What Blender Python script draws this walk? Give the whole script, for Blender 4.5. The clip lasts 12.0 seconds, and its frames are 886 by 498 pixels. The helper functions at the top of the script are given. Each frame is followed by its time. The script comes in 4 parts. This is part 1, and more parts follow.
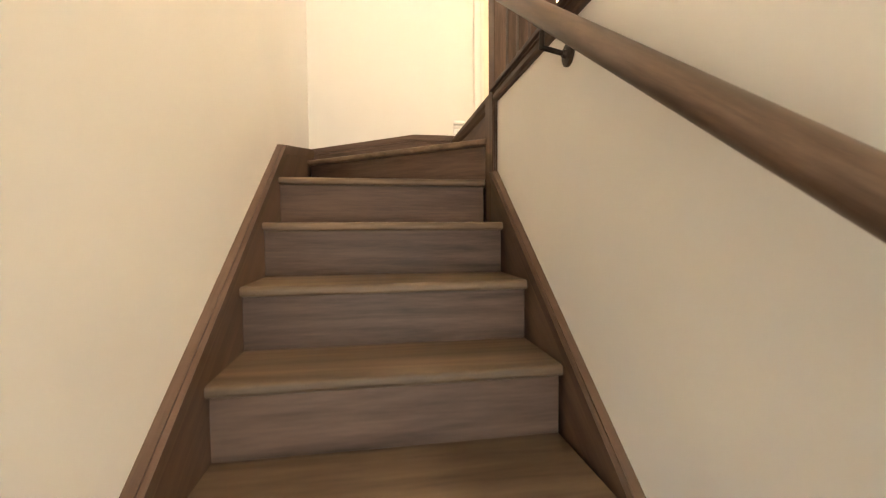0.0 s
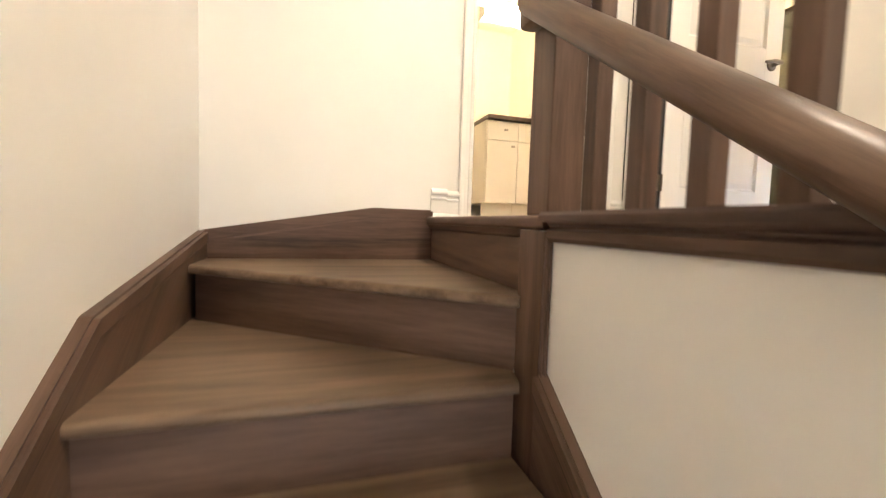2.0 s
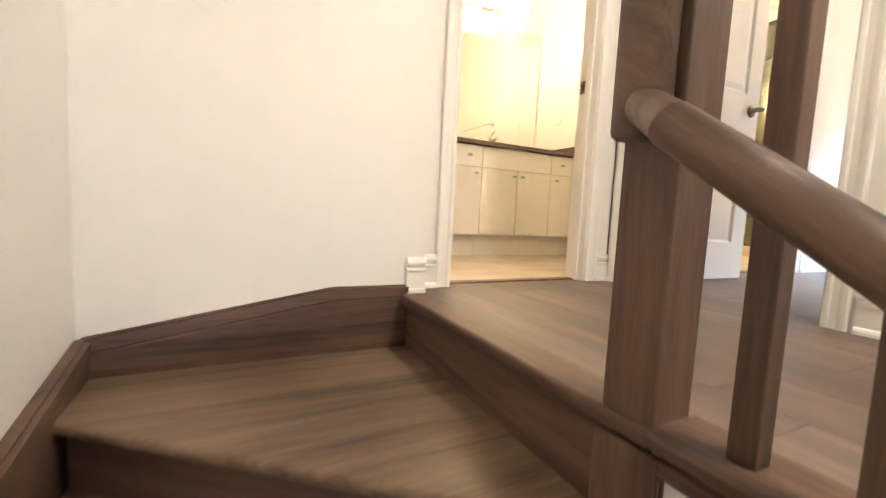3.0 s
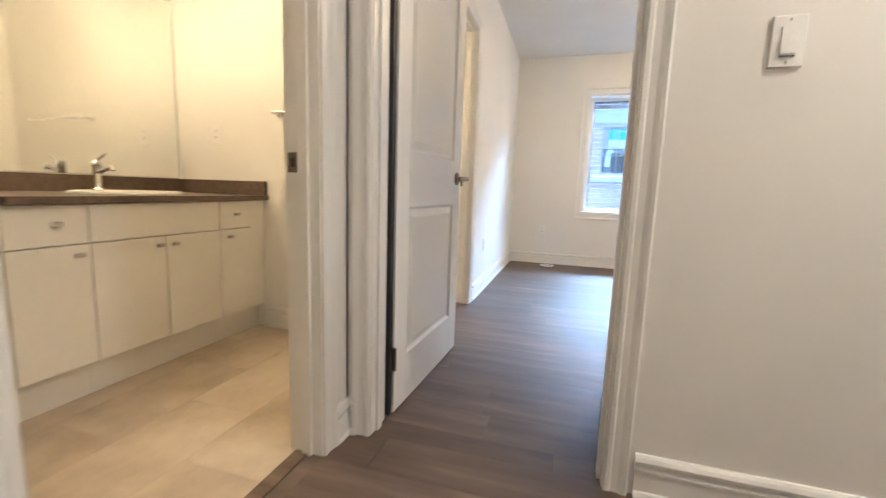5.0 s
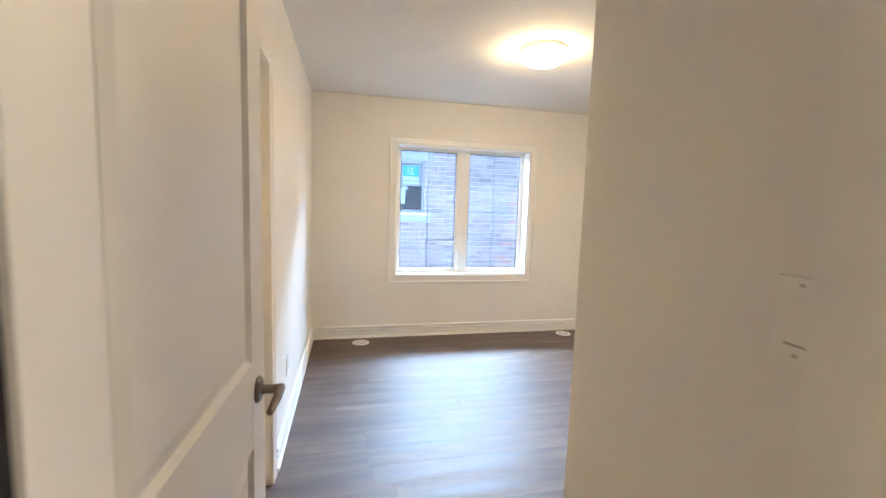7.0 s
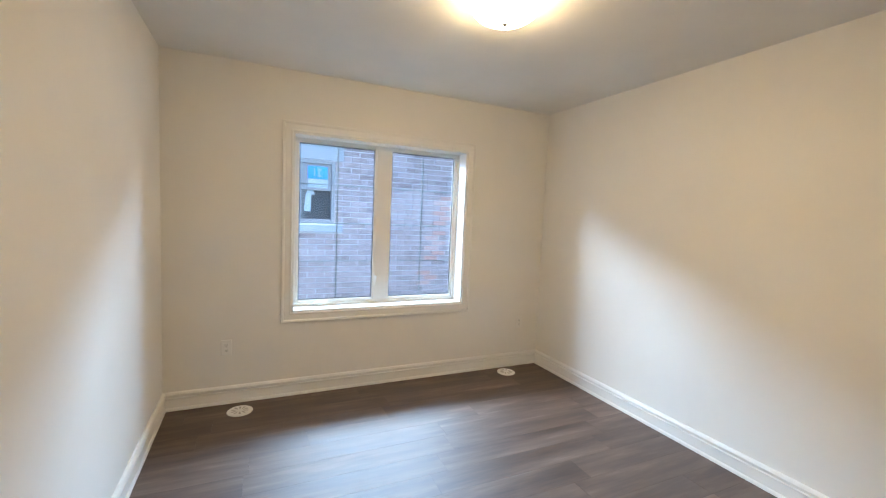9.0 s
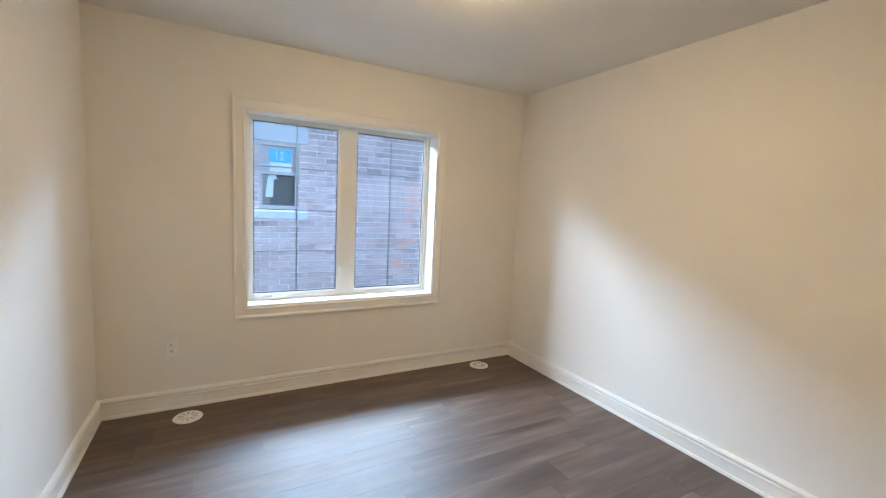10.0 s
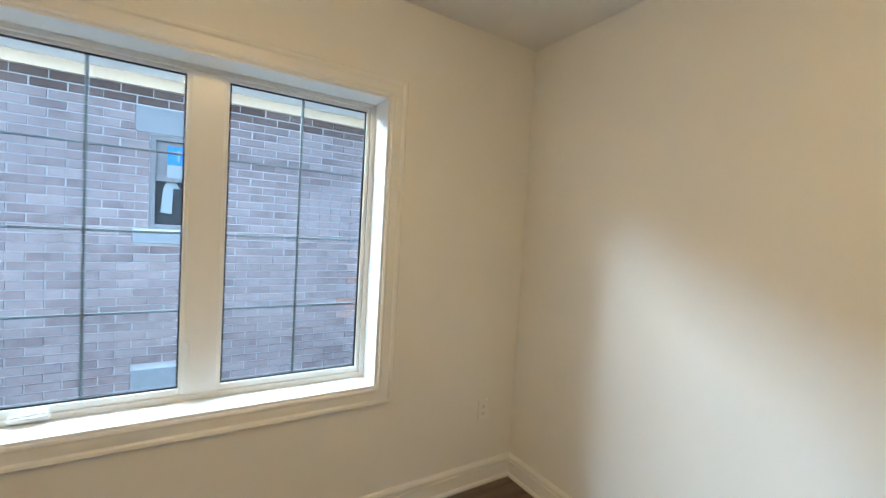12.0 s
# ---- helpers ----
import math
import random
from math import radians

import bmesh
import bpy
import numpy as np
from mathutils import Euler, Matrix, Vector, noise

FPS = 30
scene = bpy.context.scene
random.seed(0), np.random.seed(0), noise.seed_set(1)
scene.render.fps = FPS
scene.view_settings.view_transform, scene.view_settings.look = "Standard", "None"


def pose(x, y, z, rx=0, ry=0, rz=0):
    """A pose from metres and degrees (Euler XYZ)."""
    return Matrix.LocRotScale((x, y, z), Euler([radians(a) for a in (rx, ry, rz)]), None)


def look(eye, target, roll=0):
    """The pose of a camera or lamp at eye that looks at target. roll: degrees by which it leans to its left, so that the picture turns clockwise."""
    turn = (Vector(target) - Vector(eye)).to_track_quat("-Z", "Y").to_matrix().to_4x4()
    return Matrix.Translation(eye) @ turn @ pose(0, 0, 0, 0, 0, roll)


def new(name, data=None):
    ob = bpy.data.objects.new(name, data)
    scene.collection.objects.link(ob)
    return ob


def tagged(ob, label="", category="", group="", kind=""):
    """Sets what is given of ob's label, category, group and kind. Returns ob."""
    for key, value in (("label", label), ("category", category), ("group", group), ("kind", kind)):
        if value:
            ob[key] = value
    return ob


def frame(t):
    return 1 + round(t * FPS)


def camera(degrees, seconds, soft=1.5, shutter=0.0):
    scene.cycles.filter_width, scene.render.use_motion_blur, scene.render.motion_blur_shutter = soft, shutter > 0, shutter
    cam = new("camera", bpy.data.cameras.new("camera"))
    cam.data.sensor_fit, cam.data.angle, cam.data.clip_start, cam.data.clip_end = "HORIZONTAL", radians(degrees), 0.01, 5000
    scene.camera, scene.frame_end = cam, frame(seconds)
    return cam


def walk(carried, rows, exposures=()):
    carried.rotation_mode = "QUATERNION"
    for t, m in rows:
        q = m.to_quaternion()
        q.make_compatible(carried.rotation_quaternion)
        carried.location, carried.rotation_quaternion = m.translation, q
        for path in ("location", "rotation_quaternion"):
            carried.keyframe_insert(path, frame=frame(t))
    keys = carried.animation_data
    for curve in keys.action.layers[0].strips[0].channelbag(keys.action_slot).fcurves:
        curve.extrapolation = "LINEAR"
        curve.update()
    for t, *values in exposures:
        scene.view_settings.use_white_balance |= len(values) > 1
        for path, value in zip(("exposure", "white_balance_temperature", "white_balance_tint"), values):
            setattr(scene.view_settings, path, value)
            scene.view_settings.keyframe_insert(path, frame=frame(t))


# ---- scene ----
PATH = [
    (0, (0.416, -1.752, -0.605), (0.734, 0.221, -0.69), -0.4),
    (0.5, (0.353, -1.486, -0.485), (0.807, 0.458, -0.608), 0.1),
    (1, (0.406, -1.253, -0.334), (0.861, 0.689, -0.483), 0.7),
    (1.5, (0.362, -1.027, -0.186), (0.868, 0.903, -0.327), 1.3),
    (2, (0.434, -0.826, -0.022), (1.027, 1.08, -0.147), 1.9),
    (2.5, (0.38, -0.573, 0.147), (1.023, 1.317, 0.04), 2.0),
    (2.7, (0.368, -0.497, 0.212), (1.103, 1.358, 0.071), 2.4),
    (4.3, (0.605, 0.111, 0.707), (2.212, 1.276, 0.459), 1.9),
    (4.5, (0.661, 0.203, 0.771), (2.364, 1.213, 0.492), 1.7),
    (5, (0.826, 0.378, 0.882), (2.722, 0.951, 0.602), 1.9),
    (5.5, (1.012, 0.476, 1.014), (2.979, 0.701, 0.733), 1.8),
    (6, (1.29, 0.571, 1.229), (3.267, 0.508, 0.93), 1.8),
    (6.5, (1.613, 0.717, 1.324), (3.574, 0.395, 1.099), 1.7),
    (7, (1.847, 0.73, 1.419), (3.786, 0.284, 1.217), 1.8),
    (7.5, (2.206, 0.621, 1.429), (4.128, 0.089, 1.282), 1.6),
    (9.5, (2.923, 0.486, 1.488), (4.695, -0.422, 1.294), 2.8),
    (10, (3.019, 0.407, 1.474), (4.764, -0.547, 1.259), 2.7),
    (10.5, (3.249, 0.29, 1.454), (4.955, -0.732, 1.243), 2.4),
    (11, (3.618, 0.152, 1.454), (5.267, -0.964, 1.269), 2.8),
    (11.5, (3.982, -0.156, 1.472), (5.638, -1.271, 1.349), 3.1),
    (12, (4.406, -0.455, 1.451), (6.101, -1.514, 1.363), 3.4),
]
EXPOSURES = [(0.0, 5.72, 6350, 10), (0.5, 5.9, 6250, 10), (1.0, 6.0, 6100, 10), (1.5, 5.9, 5800, 10), (2.5, 5.65, 5450, 10), (4.5, 5.05, 5100, 10), (6.0, 4.55, 5150, 10), (6.5, 4.55, 5350, 10), (7.0, 4.7, 5500, 10), (7.5, 4.55, 5450, 7), (9.5, 4.12, 5700, 8), (11.0, 4.05, 5800, 8), (12.0, 3.93, 5950, 3)]
SKY = 0.078
SUN = 0.05
STAIR_FILL, BED_SKY_FILL = 0.7, 104.0
LAMP_BED, LAMP_HALL, LAMP_BATH, LAMP_ENS = 4.2, 5.1, 1.45, 7

cam = camera(94.1, 12.0, soft=1.1, shutter=0.4)
walk(cam, [(t, look(eye, aim, lean)) for t, eye, aim, lean in PATH], EXPOSURES)

# ---- world and light ----
CEIL = 2.525
world = bpy.data.worlds.new("sky")
scene.world = world
world.use_nodes = True
wn = world.node_tree
sky = wn.nodes.new("ShaderNodeTexSky")
sky.sky_type = "NISHITA"
sky.sun_disc = False
sky.sun_elevation, sky.sun_rotation = radians(30), radians(37)
sky.air_density, sky.dust_density = 1.0, 2.0
wn.links.new(sky.outputs[0], wn.nodes["Background"].inputs[0])
wn.nodes["Background"].inputs[1].default_value = SKY

sun = new("sun", bpy.data.lights.new("sun", "SUN"))
sun.data.energy, sun.data.angle, sun.data.color = SUN, radians(16), (1, 0.97, 0.93)
sun.matrix_world = look((6.6, 8.8, 4.3), (0, 0, 0))

# added fill lamp in an unseen window opening at the foot of the stairs
foot_lamp = new("stair_foot_fill", bpy.data.lights.new("stair_foot_fill", "AREA"))
foot_lamp.data.shape, foot_lamp.data.size, foot_lamp.data.size_y = "RECTANGLE", 0.66, 1.3
foot_lamp.data.energy, foot_lamp.data.color = STAIR_FILL, (1.0, 0.86, 0.7)
foot_lamp.matrix_world = look((0.46, -4.47, -1.0), (0.46, 0, -1.0))


# added lamp for the open sky strip above the neighbouring roof, lighting the bedroom window
bed_sky_fill = new("bedroom_sky_fill", bpy.data.lights.new("bedroom_sky_fill", "AREA"))
bed_sky_fill.data.shape, bed_sky_fill.data.size, bed_sky_fill.data.size_y = "RECTANGLE", 9.0, 0.75
bed_sky_fill.data.energy, bed_sky_fill.data.color = BED_SKY_FILL, (0.6, 0.8, 1.0)
bed_sky_fill.matrix_world = look((9.0, -0.51, 3.6), (6.4, -0.51, 1.9))

# ---- materials ----
def nodes_of(m):
    m.use_nodes = True
    n = m.node_tree.nodes
    return n, m.node_tree.links, n["Principled BSDF"]


def ramp(n, stops):
    r = n.new("ShaderNodeValToRGB")
    e = r.color_ramp.elements
    while len(e) < len(stops):
        e.new(0.5)
    for el, (p, c) in zip(e, stops):
        el.position, el.color = p, (*c, 1)
    return r


def coords(n, l, scale, kind="Object"):
    tc, mp = n.new("ShaderNodeTexCoord"), n.new("ShaderNodeMapping")
    mp.inputs["Scale"].default_value = scale
    l.new(tc.outputs[kind], mp.inputs["Vector"])
    return mp


def noise_of(n, l, mp, scale, detail=4, rough=0.55):
    t = n.new("ShaderNodeTexNoise")
    t.inputs["Scale"].default_value, t.inputs["Detail"].default_value, t.inputs["Roughness"].default_value = scale, detail, rough
    l.new(mp.outputs[0], t.inputs["Vector"])
    return t


def bump_of(n, l, bsdf, src, strength, dist):
    b = n.new("ShaderNodeBump")
    b.inputs["Strength"].default_value, b.inputs["Distance"].default_value = strength, dist
    l.new(src, b.inputs["Height"])
    l.new(b.outputs[0], bsdf.inputs["Normal"])


def paint(name, c, rough=0.6, spread=0.05, grain=220, relief=0.12):
    """Painted surface: faint blotches and roller texture."""
    m = bpy.data.materials.new(name)
    n, l, b = nodes_of(m)
    mp = coords(n, l, (1, 1, 1))
    big = noise_of(n, l, mp, 1.7, 5)
    r = ramp(n, [(0.3, tuple(v * (1 - spread) for v in c)), (0.7, tuple(min(1, v * (1 + spread * 0.5)) for v in c))])
    l.new(big.outputs[0], r.inputs[0])
    l.new(r.outputs[0], b.inputs["Base Color"])
    fine = noise_of(n, l, mp, grain, 2)
    bump_of(n, l, b, fine.outputs[0], relief, 0.002)
    b.inputs["Roughness"].default_value = rough
    return m


def wood(name, dark, light, along, rough=0.47, period=1.0, relief=0.25, tilt=0.0):
    """Stained oak with its grain along one axis (0 x, 1 y, 2 z)."""
    m = bpy.data.materials.new(name)
    n, l, b = nodes_of(m)
    sc = [14.0, 14.0, 14.0]
    sc[along] = 1.1
    info = n.new("ShaderNodeObjectInfo")
    mp = coords(n, l, tuple(v * period for v in sc))
    if tilt:
        turn = n.new("ShaderNodeMapping")
        turn.inputs["Rotation"].default_value = (-tilt, 0, 0)
        src = mp.inputs["Vector"].links[0].from_socket
        l.new(src, turn.inputs["Vector"])
        l.new(turn.outputs[0], mp.inputs["Vector"])
    add = n.new("ShaderNodeVectorMath")
    add.operation = "MULTIPLY_ADD"
    l.new(info.outputs["Random"], add.inputs[0])
    add.inputs[1].default_value = (37, 19, 23)
    l.new(mp.outputs[0], add.inputs[2])
    big = n.new("ShaderNodeTexNoise")
    big.inputs["Scale"].default_value, big.inputs["Detail"].default_value, big.inputs["Distortion"].default_value = 0.55, 5, 1.6
    l.new(add.outputs[0], big.inputs["Vector"])
    fine = n.new("ShaderNodeTexNoise")
    fine.inputs["Scale"].default_value, fine.inputs["Detail"].default_value, fine.inputs["Roughness"].default_value = 5.5, 6, 0.7
    l.new(add.outputs[0], fine.inputs["Vector"])
    mix = n.new("ShaderNodeMath")
    mix.operation = "MULTIPLY_ADD"
    l.new(fine.outputs[0], mix.inputs[0])
    mix.inputs[1].default_value = 0.4
    half = n.new("ShaderNodeMath")
    half.operation = "MULTIPLY"
    half.inputs[1].default_value = 0.65
    l.new(big.outputs[0], half.inputs[0])
    l.new(half.outputs[0], mix.inputs[2])
    mid = tuple((a + c) / 2 for a, c in zip(dark, light))
    r = ramp(n, [(0.37, dark), (0.5, mid), (0.63, light)])
    l.new(mix.outputs[0], r.inputs[0])
    l.new(r.outputs[0], b.inputs["Base Color"])
    rr = n.new("ShaderNodeMapRange")
    rr.inputs[3].default_value, rr.inputs[4].default_value = rough - 0.06, rough + 0.14
    l.new(fine.outputs[0], rr.inputs[0])
    l.new(rr.outputs[0], b.inputs["Roughness"])
    b.inputs["Specular IOR Level"].default_value = 0.35
    bump_of(n, l, b, fine.outputs[0], relief, 0.0012)
    return m


def plain(name, c, rough=0.5, metal=0.0, grain=90, spread=0.06):
    m = bpy.data.materials.new(name)
    n, l, b = nodes_of(m)
    mp = coords(n, l, (1, 1, 1))
    t = noise_of(n, l, mp, grain, 3)
    r = ramp(n, [(0.3, tuple(v * (1 - spread) for v in c)), (0.7, c)])
    l.new(t.outputs[0], r.inputs[0])
    l.new(r.outputs[0], b.inputs["Base Color"])
    rr = n.new("ShaderNodeMapRange")
    rr.inputs[3].default_value, rr.inputs[4].default_value = max(0.03, rough - 0.05), rough + 0.05
    l.new(t.outputs[0], rr.inputs[0])
    l.new(rr.outputs[0], b.inputs["Roughness"])
    b.inputs["Metallic"].default_value = metal
    return m


def varied(name, cols, rough, scale, rand=1.0, relief=0.3, dist=0.002, rough_spread=0.12, stretch=(1, 1, 1), island=False):
    """Pieces that differ from one another, with blotches within each."""
    m = bpy.data.materials.new(name)
    n, l, b = nodes_of(m)
    if island:
        pick = n.new("ShaderNodeNewGeometry").outputs["Random Per Island"]
    else:
        pick = n.new("ShaderNodeObjectInfo").outputs["Random"]
    mp = coords(n, l, stretch)
    off = n.new("ShaderNodeVectorMath")
    off.operation = "MULTIPLY_ADD"
    l.new(pick, off.inputs[0])
    off.inputs[1].default_value = (51, 27, 33)
    l.new(mp.outputs[0], off.inputs[2])
    t = n.new("ShaderNodeTexNoise")
    t.inputs["Scale"].default_value, t.inputs["Detail"].default_value, t.inputs["Roughness"].default_value = scale, 6, 0.62
    l.new(off.outputs[0], t.inputs["Vector"])
    f = n.new("ShaderNodeMath")
    f.operation = "MULTIPLY_ADD"
    f.inputs[1].default_value = rand
    l.new(pick, f.inputs[0])
    g = n.new("ShaderNodeMath")
    g.operation = "MULTIPLY_ADD"
    g.inputs[1].default_value, g.inputs[2].default_value = 1.0, -rand / 2
    l.new(t.outputs[0], g.inputs[0])
    l.new(g.outputs[0], f.inputs[2])
    k = len(cols)
    r = ramp(n, [(0.25 + 0.5 * i / (k - 1), c) for i, c in enumerate(cols)])
    l.new(f.outputs[0], r.inputs[0])
    l.new(r.outputs[0], b.inputs["Base Color"])
    rr = n.new("ShaderNodeMapRange")
    rr.inputs[3].default_value, rr.inputs[4].default_value = rough - rough_spread / 2, rough + rough_spread / 2
    l.new(t.outputs[0], rr.inputs[0])
    l.new(rr.outputs[0], b.inputs["Roughness"])
    bump_of(n, l, b, t.outputs[0], relief, dist)
    return m


def lamp_glow(name, c, strength):
    m = bpy.data.materials.new(name)
    n, l, b = nodes_of(m)
    b.inputs["Base Color"].default_value = (0.8, 0.78, 0.72, 1)
    b.inputs["Emission Color"].default_value = (*c, 1)
    b.inputs["Emission Strength"].default_value = strength
    return m


def clear(name, tint, gloss=1.0):
    """Thin pane: lets light through, mirrors at a slant."""
    m = bpy.data.materials.new(name)
    n, l, b = nodes_of(m)
    n.remove(b)
    tr, gl, fr, mx = (n.new(k) for k in ("ShaderNodeBsdfTransparent", "ShaderNodeBsdfGlossy", "ShaderNodeFresnel", "ShaderNodeMixShader"))
    tr.inputs[0].default_value = (*tint, 1)
    gl.inputs["Roughness"].default_value = 0.02
    gl.inputs["Color"].default_value = (gloss, gloss, gloss, 1)
    fr.inputs[0].default_value = 1.5
    l.new(fr.outputs[0], mx.inputs[0])
    l.new(tr.outputs[0], mx.inputs[1])
    l.new(gl.outputs[0], mx.inputs[2])
    l.new(mx.outputs[0], n["Material Output"].inputs[0])
    return m


WALL = paint("wall_paint", (0.81, 0.788, 0.738), 0.55, 0.03)
CEILING = paint("ceiling_paint", (0.81, 0.8, 0.76), 0.85, 0.05, 140, 0.5)
TRIM = paint("trim_paint", (0.82, 0.805, 0.765), 0.32, 0.02, 60, 0.04)
DOORPAINT = paint("door_paint", (0.81, 0.795, 0.755), 0.48, 0.02, 60, 0.04)
OAKD, OAKL = (0.054, 0.031, 0.02), (0.158, 0.096, 0.063)
OAK_X = wood("stained_oak_x", OAKD, OAKL, 0)
OAK_Y = wood("stained_oak_y", OAKD, OAKL, 1)
OAK_Z = wood("stained_oak_z", OAKD, OAKL, 2)
OAK_S = wood("stained_oak_sloping", OAKD, OAKL, 1, 0.36, 1.0, 0.25, math.atan(0.735))
OAK_RAIL = wood("polished_oak_rail", (0.075, 0.046, 0.03), (0.165, 0.104, 0.067), 1, 0.36, 2.2, 0.06, math.atan(0.714))
OAK_TREAD = wood("stained_oak_tread", (0.09, 0.059, 0.035), (0.225, 0.154, 0.096), 0, 0.42)
PLANK = varied("vinyl_plank", [(0.034, 0.019, 0.012), (0.076, 0.046, 0.031), (0.13, 0.087, 0.063), (0.215, 0.16, 0.124)], 0.54, 1.5, 0.1, 0.6, 0.0014, 0.34, (8, 0.9, 8))
PLANK.node_tree.nodes["Principled BSDF"].inputs["Specular IOR Level"].default_value = 1.0
SUBFLOOR = plain("dark_underlay", (0.06, 0.042, 0.032), 0.8)
NOSING = wood("threshold_oak", (0.085, 0.057, 0.038), (0.215, 0.15, 0.1), 1, 0.34)
BATHTILE = varied("beige_floor_tile", [(0.37, 0.3, 0.21), (0.57, 0.47, 0.35), (0.72, 0.63, 0.5)], 0.3, 2.6, 0.02, 0.15, 0.001)
DARKTILE = varied("dark_shower_tile", [(0.022, 0.015, 0.007), (0.036, 0.024, 0.012), (0.055, 0.038, 0.019)], 0.36, 3.0, 0.25, 0.15, 0.001)
MIDTILE = varied("olive_shower_tile", [(0.16, 0.113, 0.04), (0.19, 0.138, 0.052), (0.22, 0.165, 0.07)], 0.36, 3.0, 0.2, 0.15, 0.001)
GROUT = plain("grout", (0.54, 0.45, 0.34), 0.85)
COUNTER = varied("brown_laminate", [(0.09, 0.06, 0.042), (0.13, 0.09, 0.065), (0.17, 0.122, 0.09)], 0.3, 40, 0.0, 0.05, 0.0005)
CABINET = paint("cabinet_white", (0.8, 0.77, 0.7), 0.34, 0.02, 50, 0.03)
CERAMIC = plain("white_ceramic", (0.85, 0.84, 0.81), 0.12)
PLASTIC = plain("white_plastic", (0.88, 0.87, 0.83), 0.35)
SLOT = plain("dark_slot", (0.03, 0.028, 0.026), 0.6)
NICKEL = plain("brushed_nickel", (0.5, 0.46, 0.41), 0.34, 1.0, 160)
DARKNICKEL = plain("aged_nickel", (0.2, 0.17, 0.14), 0.38, 1.0, 160, 0.2)
CHROME = plain("chrome", (0.75, 0.74, 0.72), 0.1, 1.0)
IRON = plain("dark_bronze", (0.055, 0.042, 0.034), 0.42, 0.8, 120, 0.25)
VINYL = paint("window_vinyl", (0.83, 0.82, 0.79), 0.3, 0.02, 60, 0.03)
MUNTIN = plain("muntin_grey", (0.16, 0.175, 0.17), 0.45)
# greys that paint the shade in narrow gaps, faint and strong
PALEGAPSHADE = plain("pale_gap_shade", (0.45, 0.43, 0.4), 0.6)
GAPSHADE = plain("gap_shade", (0.14, 0.13, 0.12), 0.6)
# black of the window gaskets, also the shade in the door's hinge gap
GASKET_AND_GAP = plain("black_gasket_and_gap", (0.012, 0.012, 0.014), 0.5)
PANE = clear("window_glass", (0.91, 0.955, 1.0), 0.7)
SHOWERGLASS = clear("shower_glass", (0.9, 0.93, 0.9))
MIRROR = plain("mirror_silver", (0.88, 0.89, 0.87), 0.03, 1.0, 5, 0.0)
MIRROR.node_tree.nodes["Principled BSDF"].inputs["Roughness"].default_value = 0.02
BRICKC = [(0.135, 0.1, 0.1), (0.2, 0.153, 0.152), (0.232, 0.184, 0.182), (0.27, 0.218, 0.215)]
BRICK = varied("brick_face", BRICKC, 0.85, 7, 0.34, 0.6, 0.004)
BRICK_REST = varied("brick_face_far", BRICKC, 0.85, 7, 0.34, 0.6, 0.004, island=True)
BRICK_RED = varied("brick_red_stain", [(0.24, 0.13, 0.11), (0.3, 0.18, 0.155), (0.31, 0.23, 0.21)], 0.85, 14, 0.4, 0.5, 0.004)
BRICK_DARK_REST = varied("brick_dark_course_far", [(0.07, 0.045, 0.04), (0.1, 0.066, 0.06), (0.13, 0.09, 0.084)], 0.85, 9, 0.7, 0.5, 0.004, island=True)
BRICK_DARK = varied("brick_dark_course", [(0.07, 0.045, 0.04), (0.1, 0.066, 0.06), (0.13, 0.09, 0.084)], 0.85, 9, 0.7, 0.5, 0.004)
MORTAR = plain("mortar", (0.46, 0.45, 0.46), 0.9, 0, 60, 0.15)
STONE = varied("pale_stone", [(0.19, 0.2, 0.215), (0.215, 0.225, 0.24), (0.24, 0.25, 0.26)], 0.8, 14, 0.1, 0.3, 0.002)
FRIEZE = paint("cream_frieze", (0.62, 0.49, 0.36), 0.6, 0.05)
ALU = paint("white_aluminium", (0.74, 0.76, 0.78), 0.4, 0.03)
SHINGLE = varied("roof_shingle", [(0.06, 0.055, 0.055), (0.09, 0.085, 0.085), (0.12, 0.115, 0.11)], 0.9, 20, 0.3, 0.6, 0.004)
GREYFRAME = paint("grey_window_frame", (0.17, 0.165, 0.17), 0.5, 0.04)
DARKPANE = plain("dark_room_glass", (0.045, 0.05, 0.055), 0.06)
STICKER = plain("blue_sticker", (0.015, 0.19, 0.55), 0.5)
TAPE = plain("white_tape", (0.26, 0.3, 0.32), 0.6)
GROUND = varied("bare_ground", [(0.13, 0.11, 0.085), (0.19, 0.16, 0.12), (0.24, 0.21, 0.16)], 0.95, 0.8, 0.0, 0.5, 0.02)
WARM = (1.0, 0.665, 0.31)
GLOW_BED = lamp_glow("lit_dome_bedroom", WARM, LAMP_BED)
GLOW_HALL = lamp_glow("lit_dome_hall", (1.0, 0.77, 0.52), LAMP_HALL)
GLOW_BATH = lamp_glow("lit_bath_globe", (1.0, 0.67, 0.32), LAMP_BATH)
GLOW_SPOT = lamp_glow("lit_shower_lens", (1.0, 0.74, 0.42), LAMP_ENS * 1.1)
GLOW_ENS = lamp_glow("lit_ensuite_globe", (1.0, 0.66, 0.3), LAMP_ENS)


# ---- mesh helpers ----
def bx(bm, a, b, bevel=0.0):
    """Box from corner a to corner b."""
    g = bmesh.ops.create_cube(bm, size=1.0)["verts"]
    for v in g:
        v.co = Vector([min(a[i], b[i]) if v.co[i] < 0 else max(a[i], b[i]) for i in range(3)])
    if bevel:
        es = list({e for v in g for e in v.link_edges})
        bmesh.ops.bevel(bm, geom=es, offset=bevel, segments=2, affect="EDGES", profile=0.5)
    return bm


